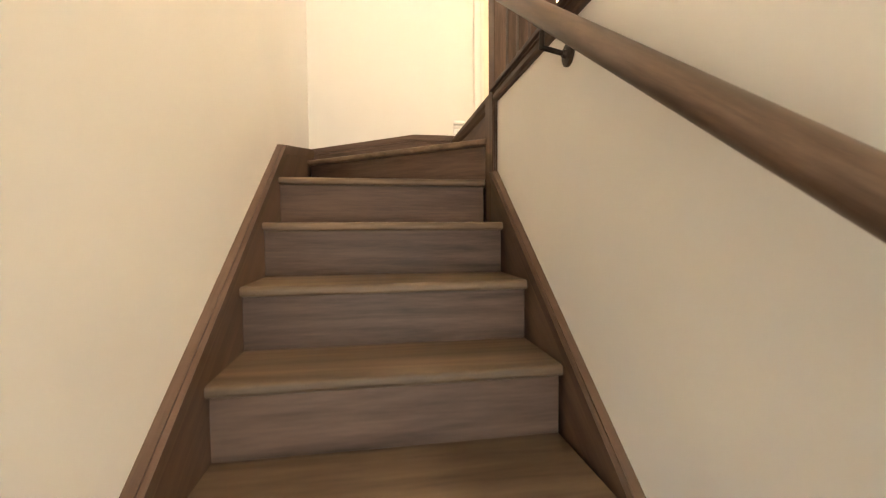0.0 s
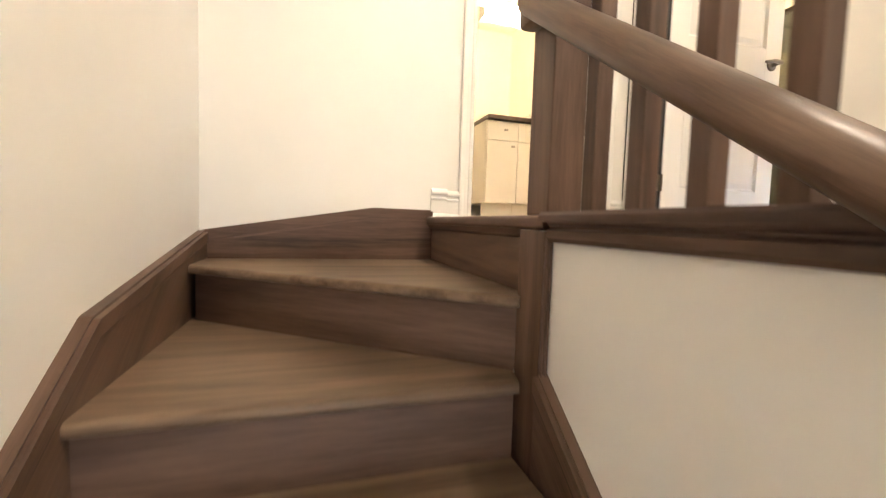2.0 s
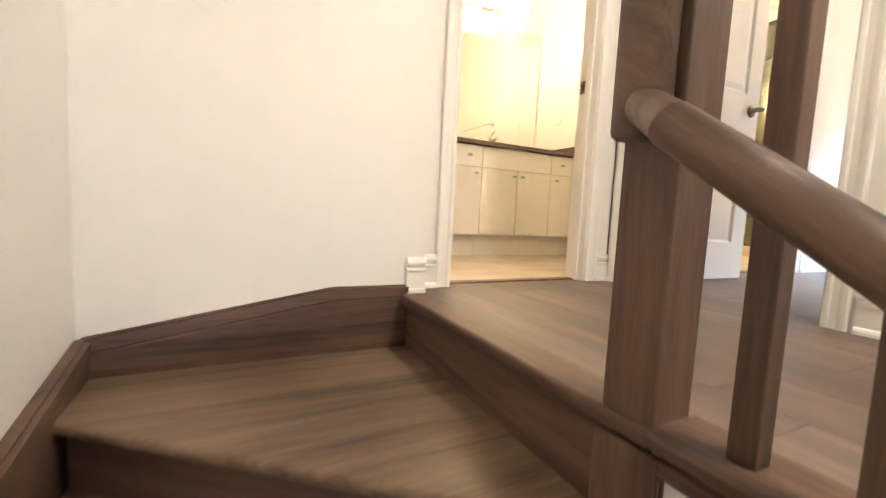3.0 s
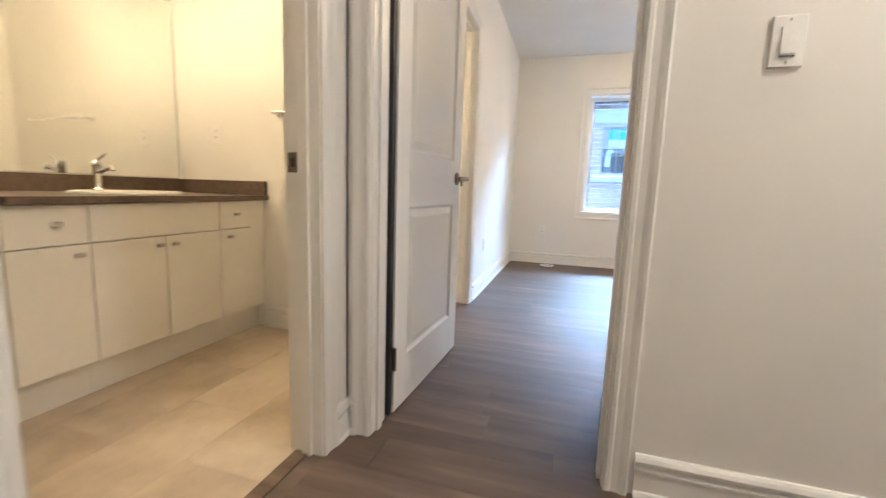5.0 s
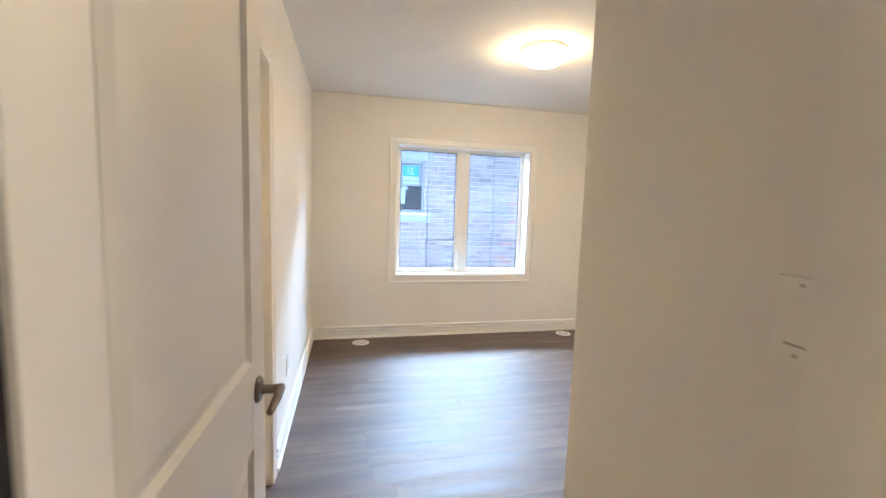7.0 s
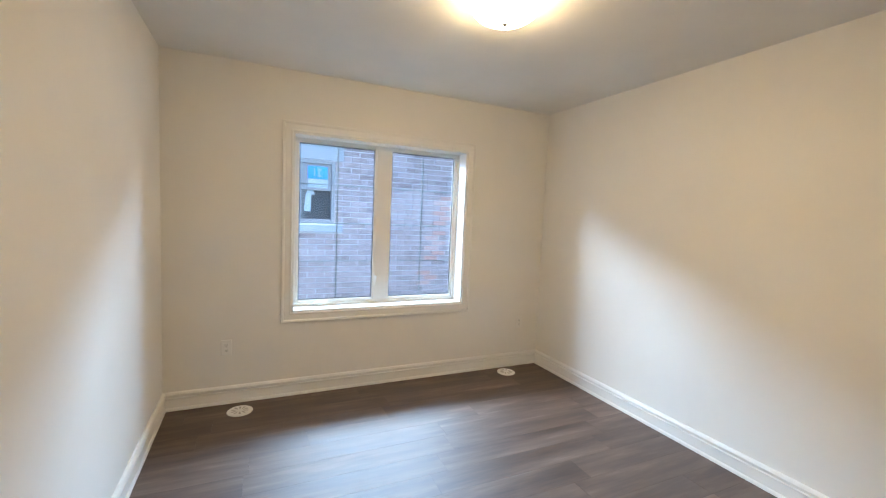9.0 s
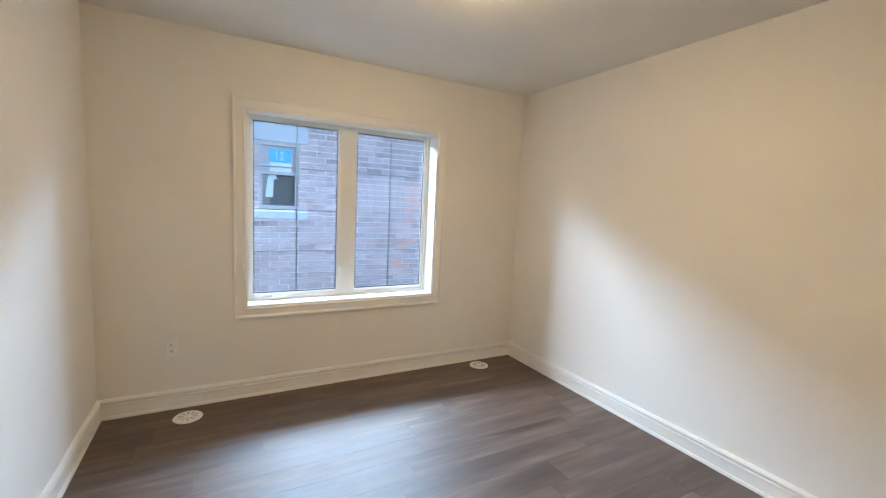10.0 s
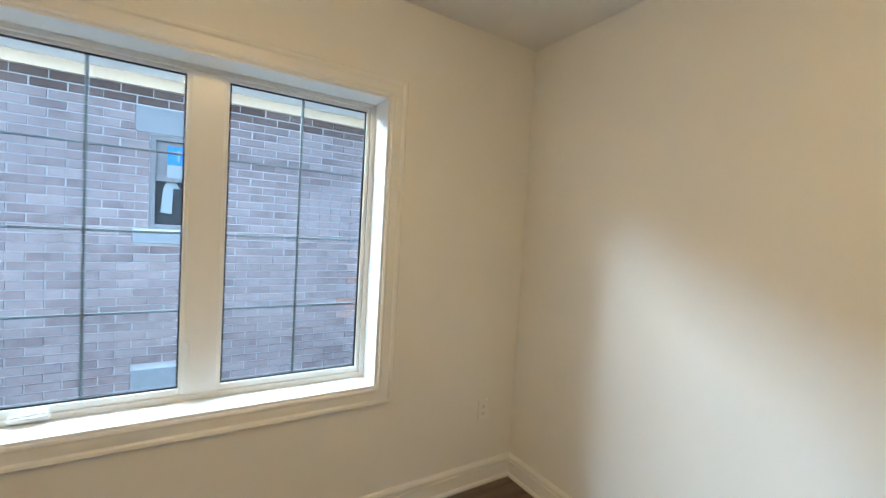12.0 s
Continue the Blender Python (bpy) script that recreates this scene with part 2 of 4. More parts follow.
def prism(bm, pts, off):
    """Polygon pts (3D) pushed along off."""
    off = Vector(off)
    v0 = [bm.verts.new(Vector(p)) for p in pts]
    v1 = [bm.verts.new(Vector(p) + off) for p in pts]
    k = len(pts)
    bm.faces.new(v0)
    bm.faces.new(v1[::-1])
    for i in range(k):
        bm.faces.new((v0[i], v1[i], v1[(i + 1) % k], v0[(i + 1) % k]))
    bmesh.ops.recalc_face_normals(bm, faces=bm.faces)
    return bm


def rod(bm, a, b, r, seg=16, r2=None):
    a, b = Vector(a), Vector(b)
    d = b - a
    m = Matrix.Translation((a + b) / 2) @ d.to_track_quat("Z", "Y").to_matrix().to_4x4()
    bmesh.ops.create_cone(bm, cap_ends=True, segments=seg, radius1=r, radius2=r if r2 is None else r2, depth=d.length, matrix=m)
    return bm


def ball(bm, c, r, scale=(1, 1, 1), seg=16):
    m = Matrix.Translation(c) @ Matrix.Diagonal((*scale, 1))
    bmesh.ops.create_uvsphere(bm, u_segments=seg, v_segments=max(6, seg // 2), radius=r, matrix=m)
    return bm


def lathe(bm, prof, c, seg=40, axis="Z"):
    """Turned shape: prof is (radius, height) pairs."""
    rings = []
    for r, h in prof:
        ring = []
        for i in range(seg):
            a = 2 * math.pi * i / seg
            p = (r * math.cos(a), r * math.sin(a), h)
            if axis == "X":
                p = (h, p[0], p[1])
            if axis == "Y":
                p = (p[0], h, p[1])
            ring.append(bm.verts.new(Vector(c) + Vector(p)))
        rings.append(ring)
    for a, b in zip(rings, rings[1:]):
        for i in range(seg):
            bm.faces.new((a[i], a[(i + 1) % seg], b[(i + 1) % seg], b[i]))
    bm.faces.new(rings[0][::-1])
    bm.faces.new(rings[-1])
    bmesh.ops.recalc_face_normals(bm, faces=bm.faces)
    return bm


def sweep(bm, path, prof):
    """Closed profile of (side, up) pairs carried along a path in a plane of constant x."""
    rings = []
    for i, p in enumerate(path):
        a, b = Vector(path[max(0, i - 1)]), Vector(path[min(len(path) - 1, i + 1)])
        d = (b - a).normalized()
        up = Vector((1, 0, 0)).cross(d)
        if up.z < 0:
            up = -up
        rings.append([bm.verts.new(Vector(p) + Vector((s, 0, 0)) + up * u) for s, u in prof])
    k = len(prof)
    for a, b in zip(rings, rings[1:]):
        for i in range(k):
            bm.faces.new((a[i], a[(i + 1) % k], b[(i + 1) % k], b[i]))
    bm.faces.new(rings[0][::-1])
    bm.faces.new(rings[-1])
    bmesh.ops.recalc_face_normals(bm, faces=bm.faces)
    return bm


def mesh_of(name, bm, material, smooth=False):
    me = bpy.data.meshes.new(name)
    bm.to_mesh(me)
    bm.free()
    me.materials.append(material)
    if smooth:
        for p in me.polygons:
            p.use_smooth = True
        me.set_sharp_from_angle(angle=radians(35))
    return me


def thing(name, at, label, category, group="", kind=""):
    ob = new(name)
    ob.empty_display_size = 0.05
    ob.matrix_world = Matrix.Translation(at) if not isinstance(at, Matrix) else at
    return tagged(ob, label, category, group, kind)


def part(name, bm, material, parent, label="", smooth=False, local=False):
    """Links bm as one mesh under parent; bm is in world metres unless local."""
    me = mesh_of(name, bm, material, smooth)
    top = parent
    if not local:
        m = Matrix.Identity(4)
        while top is not None:
            m = m @ Matrix.Translation(-top.matrix_basis.translation)
            top = top.parent
        me.transform(m)
    ob = new(name, me)
    ob.parent = parent
    return tagged(ob, label)


def setting(name, bm, material, label="", category=""):
    return tagged(new(name, mesh_of(name, bm, material)), label, category, kind="structure")


def B():
    return bmesh.new()


# ---- walls, floors, ceiling ----
def wall(name, axis, p0, p1, a0, a1, z0, z1, openings=(), label="warm white painted plaster wall"):
    """Wall across `axis` from p0 to p1, running a0 to a1, with openings (from, to, bottom, top)."""
    bm = B()

    def piece(u0, u1, w0, w1):
        if u1 - u0 > 1e-4 and w1 - w0 > 1e-4:
            if axis == "x":
                bx(bm, (p0, u0, w0), (p1, u1, w1))
            else:
                bx(bm, (u0, p0, w0), (u1, p1, w1))
    at = a0
    for o0, o1, q0, q1 in sorted(openings):
        piece(at, o0, z0, z1)
        piece(o0, o1, z0, q0)
        piece(o0, o1, q1, z1)
        at = o1
    piece(at, a1, z0, z1)
    return setting(name, bm, WALL, label, "wall")


LOW = -14 * 0.19
BATH_D = (1.152, 1.934, 0.0, 2.06)
BED_D = (0.207, 1.024, 0.0, 2.06)
ENS_D = (3.17, 3.945, 0.0, 2.06)
WIN = (-1.26, 0.243, 0.67, 2.07)
wall("wall_stair_outer", "x", -0.12, 0.0, -4.5, 1.0, LOW, CEIL)
wall("wall_stair_back", "y", 1.0, 1.215, -0.12, 1.01, LOW, CEIL)
# the stair foot's opening is unseen, added along with the fill lamp
wall("wall_stair_foot", "y", -4.62, -4.5, -0.12, 1.01, LOW, CEIL, [(0.12, 0.8, -1.7, -0.3)])
wall("wall_stair_inner", "x", 0.93, 1.008, -4.5, 0.069, LOW, -0.056)
wall("wall_under_landing", "x", 0.962, 1.008, 0.069, 1.0, LOW, -0.032)
wall("wall_upper_return", "x", 0.93, 1.008, -4.5, -3.5, -0.052, CEIL)
wall("wall_hall_end", "y", -3.62, -3.5, 1.008, 2.19, -0.25, CEIL)
wall("wall_long", "y", 1.10, 1.215, 1.01, 6.45, 0.0, CEIL, [BATH_D, ENS_D])
wall("wall_bedroom_door", "x", 2.075, 2.19, -3.5, 1.10, 0.0, CEIL, [BED_D])
wall("wall_entry_side", "y", 0.01, 0.128, 2.19, 2.833, 0.0, CEIL)
wall("wall_entry_return", "x", 2.713, 2.833, -2.158, 0.01, 0.0, CEIL)
wall("wall_bedroom_side", "y", -2.278, -2.158, 2.713, 6.45, 0.0, CEIL)
wall("wall_window", "x", 6.235, 6.45, -2.158, 1.10, 0.0, CEIL, [WIN])
wall("wall_bath_side", "x", 2.92, 3.03, 1.215, 2.80, 0.0, CEIL)
wall("wall_bath_far", "x", 0.43, 0.55, 1.215, 2.80, 0.0, CEIL)
wall("wall_bath_back", "y", 2.80, 2.92, 0.43, 6.45, 0.0, CEIL)
wall("wall_ensuite_end", "x", 6.33, 6.45, 1.215, 2.80, 0.0, CEIL)
setting("ceiling", bx(B(), (-0.12, -4.62, CEIL), (6.45, 2.92, CEIL + 0.2)), CEILING, "white sprayed-texture plaster ceiling", "ceiling")
setting("floor_lower", bx(B(), (-0.12, -4.62, LOW - 0.1), (1.01, 1.2, LOW)), SUBFLOOR, "dark floor at the foot of the stairs", "floor")
bm = B()
bx(bm, (1.01, -3.5, -0.25), (2.075, 1.16, -0.012))
bx(bm, (2.075, -3.5, -0.25), (6.235, 1.16, -0.012))
floor = setting("floor", bm, SUBFLOOR, "grey-brown wood-look plank floor", "floor")
bm = B()
bx(bm, (0.55, 1.19, -0.25), (2.92, 2.80, -0.012))
floor_bath = setting("floor_bathroom", bm, GROUT, "beige ceramic tile bathroom floor", "floor")
bm = B()
bx(bm, (3.03, 1.19, -0.25), (6.33, 2.80, -0.012))
floor_ens = setting("floor_ensuite", bm, GROUT, "beige ceramic tile ensuite floor", "floor")


# ---- baseboards ----
BASE = [(0, 0), (0.022, 0), (0.022, 0.01), (0.018, 0.019), (0.012, 0.022), (0.012, 0.081), (0.016, 0.084), (0.0165, 0.091), (0.0075, 0.096), (0.007, 0.105), (0.0185, 0.109), (0.02, 0.118), (0.014, 0.129), (0.008, 0.135), (0, 0.135)]


def baseboard(p, q, out):
    """Moulded board along the foot of a wall from p to q (x, y); out points into the room."""
    d = (q[0] - p[0], q[1] - p[1], 0)
    pts = [(p[0] + out[0] * s, p[1] + out[1] * s, z) for s, z in BASE]
    setting("baseboard", prism(B(), pts, d), TRIM, "white moulded baseboard along the wall", "baseboard")


for p, q, out in (((0.935, 1.0), (1.01, 1.0), (0, -1)), ((1.012, 1.10), (1.105, 1.10), (0, -1)), ((2.075, -3.5), (2.075, 0.14), (-1, 0)), ((1.987, 1.10), (2.075, 1.10), (0, -1)), ((2.075, 1.058), (2.075, 1.081), (-1, 0)),
                  ((2.204, 0.128), (2.847, 0.128), (0, 1)), ((2.833, -2.158), (2.833, 0.128), (1, 0)), ((2.833, -2.158), (6.235, -2.158), (0, 1)),
                  ((6.235, -2.158), (6.235, 1.1), (-1, 0)), ((4.03, 1.1), (6.235, 1.1), (0, -1)), ((2.21, 1.1), (3.08, 1.1), (0, -1)),
                  ((2.92, 1.235), (2.92, 2.16), (-1, 0)), ((0.55, 2.80), (1.69, 2.80), (0, -1)), ((2.0, 1.215), (2.90, 1.215), (0, 1)),
                  ((3.03, 1.235), (3.03, 2.8), (1, 0)), ((3.03, 2.8), (5.25, 2.8), (0, -1))):
    baseboard(p, q, out)


# ---- door frames ----
CAS = [(0, 0), (0, 0.009), (0.006, 0.013), (0.016, 0.013), (0.022, 0.0095), (0.04, 0.0115), (0.052, 0.016), (0.062, 0.018), (0.068, 0.016), (0.068, 0)]


def casing(parent, axis, face, out, edge, side, z0, z1, name="casing"):
    """Upright moulded casing beside an opening; edge is where it meets the jamb, side the way that it widens."""
    pts = []
    for w, d in CAS:
        u, v = edge + side * w, face + out * d
        pts.append((v, u, z0) if axis == "x" else (u, v, z0))
    part(name, prism(B(), pts, (0, 0, z1 - z0)), TRIM, parent)


def head_casing(parent, axis, face, out, e0, e1, z):
    pts = []
    for w, d in CAS:
        v = face + out * d
        pts.append((v, e0 - 0.068, z + w) if axis == "x" else (e0 - 0.068, v, z + w))
    L = e1 - e0 + 0.136
    part("head_casing", prism(B(), pts, (0, L, 0) if axis == "x" else (L, 0, 0)), TRIM, parent)


def door_frame(name, axis, p0, p1, o, faces, stop_at, label):
    """Jambs, stops and casings of an opening o in the wall p0..p1."""
    a0, a1, z0, z1 = o
    at = (p0, a0, 0) if axis == "x" else (a0, p0, 0)
    d = thing(name, at, label, "door frame", kind="structure")

    def b(u0, u1, v0, v1, w0, w1, n, mat=TRIM, bev=0.001):
        bm = bx(B(), (v0, u0, w0), (v1, u1, w1), bev) if axis == "x" else bx(B(), (u0, v0, w0), (u1, v1, w1), bev)
        return part(n, bm, mat, d)
    b(a0, a0 + 0.02, p0 - 0.001, p1 + 0.001, 0, z1 - 0.02, "jamb")
    b(a1 - 0.02, a1, p0 - 0.001, p1 + 0.001, 0, z1 - 0.02, "jamb")
    b(a0, a1, p0 - 0.001, p1 + 0.001, z1 - 0.02, z1, "head_jamb")
    b(a0 + 0.02, a0 + 0.031, stop_at, stop_at + 0.035, 0, z1 - 0.031, "door_stop")
    b(a1 - 0.031, a1 - 0.02, stop_at, stop_at + 0.035, 0, z1 - 0.031, "door_stop")
    b(a0 + 0.02, a1 - 0.02, stop_at, stop_at + 0.035, z1 - 0.031, z1 - 0.02, "door_stop")
    for face, out in faces:
        casing(d, axis, face, out, a0 + 0.016, -1, 0, z1 - 0.012)
        casing(d, axis, face, out, a1 - 0.016, 1, 0, z1 - 0.012)
        head_casing(d, axis, face, out, a0 + 0.016, a1 - 0.016, z1 - 0.016)
    return d


# thin dark strip drawn for the shaded open joint where the casings meet
setting("corner_joint_shade", bx(B(), (2.071, 1.0965, 0.136), (2.074, 1.0995, 2.3)), GAPSHADE, "dark strip drawn for the shaded joint between two casings", "joint")
door_1 = door_frame("door_1", "y", 1.10, 1.215, BATH_D, [(1.10, -1), (1.215, 1)], 1.135, "white moulded casing round the bathroom doorway")
door_2 = door_frame("door_2", "x", 2.075, 2.19, BED_D, [(2.075, -1), (2.19, 1)], 2.11, "white moulded casing round the bedroom doorway")
door_3 = door_frame("door_3", "y", 1.10, 1.215, ENS_D, [(1.10, -1), (1.215, 1)], 1.135, "white moulded casing round the ensuite doorway")


def strike(parent, c, axis, sgn):
    """Latch plate with its dark hole on a jamb; axis is the jamb's normal."""
    bm, hole = B(), B()
    x, y, z = c
    if axis == "x":
        bx(bm, (x, y - 0.018, z - 0.03), (x + sgn * 0.0025, y + 0.018, z + 0.03), 0.0008)
        bx(hole, (x + sgn * 0.0022, y - 0.008, z - 0.014), (x + sgn * 0.0032, y + 0.007, z + 0.014))
    else:
        bx(bm, (x - 0.018, y, z - 0.03), (x + 0.018, y + sgn * 0.0025, z + 0.03), 0.0008)
        bx(hole, (x - 0.008, y + sgn * 0.0022, z - 0.014), (x + 0.007, y + sgn * 0.0032, z + 0.014))
    p = part("strike_plate", bm, DARKNICKEL, parent, "aged nickel latch plate")
    part("latch_hole", hole, SLOT, p)


strike(door_1, (1.914, 1.192, 0.952), "x", -1)
strike(door_2, (2.168, 0.227, 0.95), "y", 1)
strike(door_3, (3.925, 1.192, 0.952), "x", -1)
# strip between plank floor and bathroom tile
setting("threshold", bx(B(), (1.172, 1.15, -0.01), (1.914, 1.2, 0.006), 0.003), NOSING, "tan wood transition strip in the bathroom doorway", "threshold")
setting("threshold", bx(B(), (3.19, 1.15, -0.01), (3.925, 1.2, 0.006), 0.003), NOSING, "tan wood transition strip in the ensuite doorway", "threshold")


# ---- bedroom door leaf ----
def door_leaf(m, label):
    """Two-panel moulded door; hinge edge at the origin, leaf along +x, visible face at y = 0."""
    d = thing("door", m, label, "door")
    w, h, t = 0.772, 2.025, 0.035
    z0 = 0.012
    st = 0.115
    rails = [(z0, 0.215), (0.815, 1.03), (1.9, h)]
    panels = [(0.215, 0.815), (1.03, 1.9)]
    bm = B()
    bx(bm, (0, 0, z0), (st, t, h), 0.0015)
    bx(bm, (w - st, 0, z0), (w, t, h), 0.0015)
    for a, b in rails:
        bx(bm, (st, 0.0002, a), (w - st, t - 0.0002, b))
    part("leaf_frame", bm, DOORPAINT, d, local=True)
    for a, b in panels:
        bm = B()
        x0, x1 = st, w - st

        def ring(i, y):
            return [bm.verts.new((x, y, z)) for x, z in ((x0 + i, a + i), (x1 - i, a + i), (x1 - i, b - i), (x0 + i, b - i))]
        for ys in ((0.0, 0.011, 0.011, 0.004, 0.004), (t, t - 0.011, t - 0.011, t - 0.004, t - 0.004)):
            rr = [ring(i, y) for i, y in zip((0.0, 0.012, 0.02, 0.045, 0.05), ys)]
            for p, q in zip(rr, rr[1:]):
                for k in range(4):
                    bm.faces.new((p[k], p[(k + 1) % 4], q[(k + 1) % 4], q[k]))
            bm.faces.new(rr[-1])
        bmesh.ops.recalc_face_normals(bm, faces=bm.faces)
        part("panel", bm, DOORPAINT, d, local=True)
    # lever handles on both faces
    zh, xh = 0.945, w - 0.07
    for s, y in ((-1, 0.0), (1, t)):
        bm = B()
        lathe(bm, [(0.033, 0), (0.033, s * 0.004), (0.029, s * 0.009), (0.014, s * 0.012), (0.0115, s * 0.02), (0.0115, s * 0.06), (0.008, s * 0.064)], (xh, y, zh), 28, "Y")
        hd = part("handle", bm, DARKNICKEL, d, "aged nickel lever handle", True, True)
        bm = B()
        rod(bm, (xh + 0.004, y + s * 0.055, zh), (xh - 0.05, y + s * 0.058, zh - 0.001), 0.0115, 14, 0.0105)
        rod(bm, (xh - 0.05, y + s * 0.058, zh - 0.001), (xh - 0.102, y + s * 0.053, zh - 0.01), 0.0105, 14, 0.0085)
        ball(bm, (xh - 0.05, y + s * 0.058, zh - 0.001), 0.0105)
        ball(bm, (xh - 0.102, y + s * 0.053, zh - 0.01), 0.0085)
        ball(bm, (xh + 0.004, y + s * 0.055, zh), 0.0115)
        part("lever", bm, DARKNICKEL, hd, "", True, True)
    for z in (0.235, 1.81):
        bm = B()
        rod(bm, (-0.008, -0.006, z - 0.045), (-0.008, -0.006, z + 0.045), 0.0065, 12)
        bx(bm, (-0.03, 0.0, z - 0.044), (-0.009, 0.003, z + 0.044))
        bx(bm, (-0.006, -0.0015, z - 0.044), (0.0, 0.02, z + 0.044))
        part("hinge", bm, DARKNICKEL, d, "aged nickel butt hinge", False, True)
    # black strip put in for the darkness between leaf and jamb
    part("hinge_gap_shade", bx(B(), (-0.027, 0.008, z0), (-0.0008, 0.034, h), 0.001), GASKET_AND_GAP, d, "black strip for the shade in the hinge gap", False, True)
    bm = bx(B(), (w, 0.006, zh - 0.028), (w + 0.0015, t - 0.006, zh + 0.028))
    part("latch_plate", bm, DARKNICKEL, d, "", False, True)
    return d


door_leaf(Matrix.Translation((2.226, 0.983, 0)) @ Matrix.Rotation(radians(-2.5), 4, "Z"), "open white two-panel interior door with lever handle")


# ---- staircase ----
RISE, RUN, SIN, SOUT = 0.19, 0.256, 0.03, 0.885


def nose(bm, pts, z, t=0.03):
    """Tread board: outline pts (x, y) with its front edge first; rounded front."""
    prism(bm, [(x, y, z - t) for x, y in pts], (0, 0, t))
    (x0, y0), (x1, y1) = pts[0], pts[1]
    fe = [e for e in bm.edges if all((Vector((v.co.x, v.co.y)) - Vector((x0, y0))).length < 1e-5 or (Vector((v.co.x, v.co.y)) - Vector((x1, y1))).length < 1e-5 for v in e.verts) and abs(e.verts[0].co.z - e.verts[1].co.z) < 1e-5]
    bmesh.ops.bevel(bm, geom=fe, offset=0.011, segments=4, affect="EDGES", profile=0.5)
    return bm


stairs = thing("staircase", (0.46, -1.2, LOW), "brown stained oak winder staircase between white walls", "staircase")
for i in range(2, 14):
    y, z = -(i - 2) * RUN, -i * RISE
    if i == 2:
        pts = [(SIN, y), (SOUT, y), (SOUT + 0.03, 0.11), (SIN, 0.81)]
    else:
        pts = [(SIN, y), (SOUT, y), (SOUT, y + RUN + 0.03), (SIN, y + RUN + 0.03)]
    part("tread", nose(B(), pts, z), OAK_TREAD, stairs, smooth=True)
    part("riser", bx(B(), (SIN, y + 0.026, z - RISE), (SOUT, y + 0.044, z - 0.03)), OAK_X, stairs)
# upper winder: its nose runs slantwise from the outer wall to the newel
z = -RISE
p0, p1 = Vector((SIN, 0.735)), Vector((0.9, 0.05))
part("tread", nose(B(), [tuple(p0), tuple(p1), (0.945, 0.08), (0.945, 0.985), (SIN, 0.985)], z), OAK_TREAD, stairs, smooth=True)
d = (p1 - p0).normalized()
nrm = Vector((-d.y, d.x))
if nrm.y < 0:
    nrm = -nrm
rs = part("riser", bx(B(), (0, 0, 0), ((p1 - p0).length, 0.018, RISE - 0.03)), OAK_X, stairs, local=True)
foot = p0 + nrm * 0.026
rs.matrix_basis = Matrix.Translation(Vector((foot.x, foot.y, z - RISE)) - stairs.matrix_basis.translation) @ Matrix.Rotation(math.atan2(d.y, d.x), 4, "Z")
# last riser under the landing, with its small cove
part("riser", bx(B(), (0.94, 0.07, -RISE), (0.96, 0.999, -0.03)), OAK_Y, stairs)
part("cove_moulding", prism(B(), [(0.94, 0.07, -0.03), (0.922, 0.07, -0.03), (0.928, 0.07, -0.044), (0.94, 0.07, -0.052)], (0, 0.929, 0)), OAK_Y, stairs)
bm = B()
nose(bm, [(0.913, 0.995), (0.913, -0.02), (1.012, -0.02), (1.012, 0.995)], 0.004, 0.034)
part("landing_nosing", bm, OAK_Y, stairs, "rounded oak nosing board at the landing", True)


def stringer(poly_top, depth, plane, out, name):
    """Board against a wall: top line of (along, z) pairs, with a moulded cap."""
    def at(a, z, s):
        return (plane + out * s, a, z) if name == "x" else (a, plane + out * s, z)
    th = 0.03 if name == "x" else 0.016
    bm = B()
    for (a0, z0), (a1, z1) in zip(poly_top, poly_top[1:]):
        prism(bm, [at(a0, z0, 0), at(a1, z1, 0), at(a1, z1 - depth, 0), at(a0, z0 - depth, 0)], Vector(at(0, 0, th)) - Vector(at(0, 0, 0)))
    part("stringer", bm, OAK_S if name == "x" else OAK_X, stairs)
    for lo, hi, proud in ((-0.03, 0.004, th + 0.006), (-0.042, -0.034, th + 0.003), (-0.003, 0.01, th - 0.007)):
        bm = B()
        for (a0, z0), (a1, z1) in zip(poly_top, poly_top[1:]):
            prism(bm, [at(a0, z0 + hi, 0), at(a1, z1 + hi, 0), at(a1, z1 + lo, 0), at(a0, z0 + lo, 0)], Vector(at(0, 0, proud)) - Vector(at(0, 0, 0)))
        part("stringer_moulding", bm, OAK_S if name == "x" else OAK_X, stairs)


stringer([(-3.05, -2.444), (0.131, -0.235), (0.985, -0.09)], 0.42, 0.0, 1, "x")
stringer([(0.012, -0.088), (0.671, 0.025), (0.9415, 0.025)], 0.26, 1.0, -1, "y")
stringer([(-3.05, -2.71), (-0.04, -0.357)], 0.4, 0.93, -1, "x")

# ---- guard at the landing ----
guard = thing("stair_railing", (0.96, -1.5, -0.05), "brown stained oak landing railing with square balusters", "railing")
bm = B()
bx(bm, (0.922, -0.022, 0.0041), (1.008, 0.072, 1.06), 0.003)
part("newel_post", bm, OAK_Z, guard)
bm = B()
bx(bm, (0.912, -0.032, 1.06), (1.018, 0.082, 1.085), 0.006)
bx(bm, (0.925, -0.019, 1.085), (1.005, 0.069, 1.115), 0.012)
part("newel_cap", bm, OAK_Z, guard)
bm = B()
bx(bm, (0.906, -0.042, -0.62), (0.9295, 0.07, -0.031), 0.002)
part("newel_foot", bm, OAK_Z, guard)
bm = B()
for x0, x1 in ((0.909, 0.914), (0.92, 0.926)):
    bx(bm, (x0, -0.046, -0.4), (x1, -0.041, -0.05), 0.001)
part("newel_bead", bm, OAK_Z, guard)
bm = B()
prof = [(0.9, -0.012), (0.9, 0.002), (0.906, 0.01), (1.02, 0.01), (1.026, 0.002), (1.026, -0.012)]
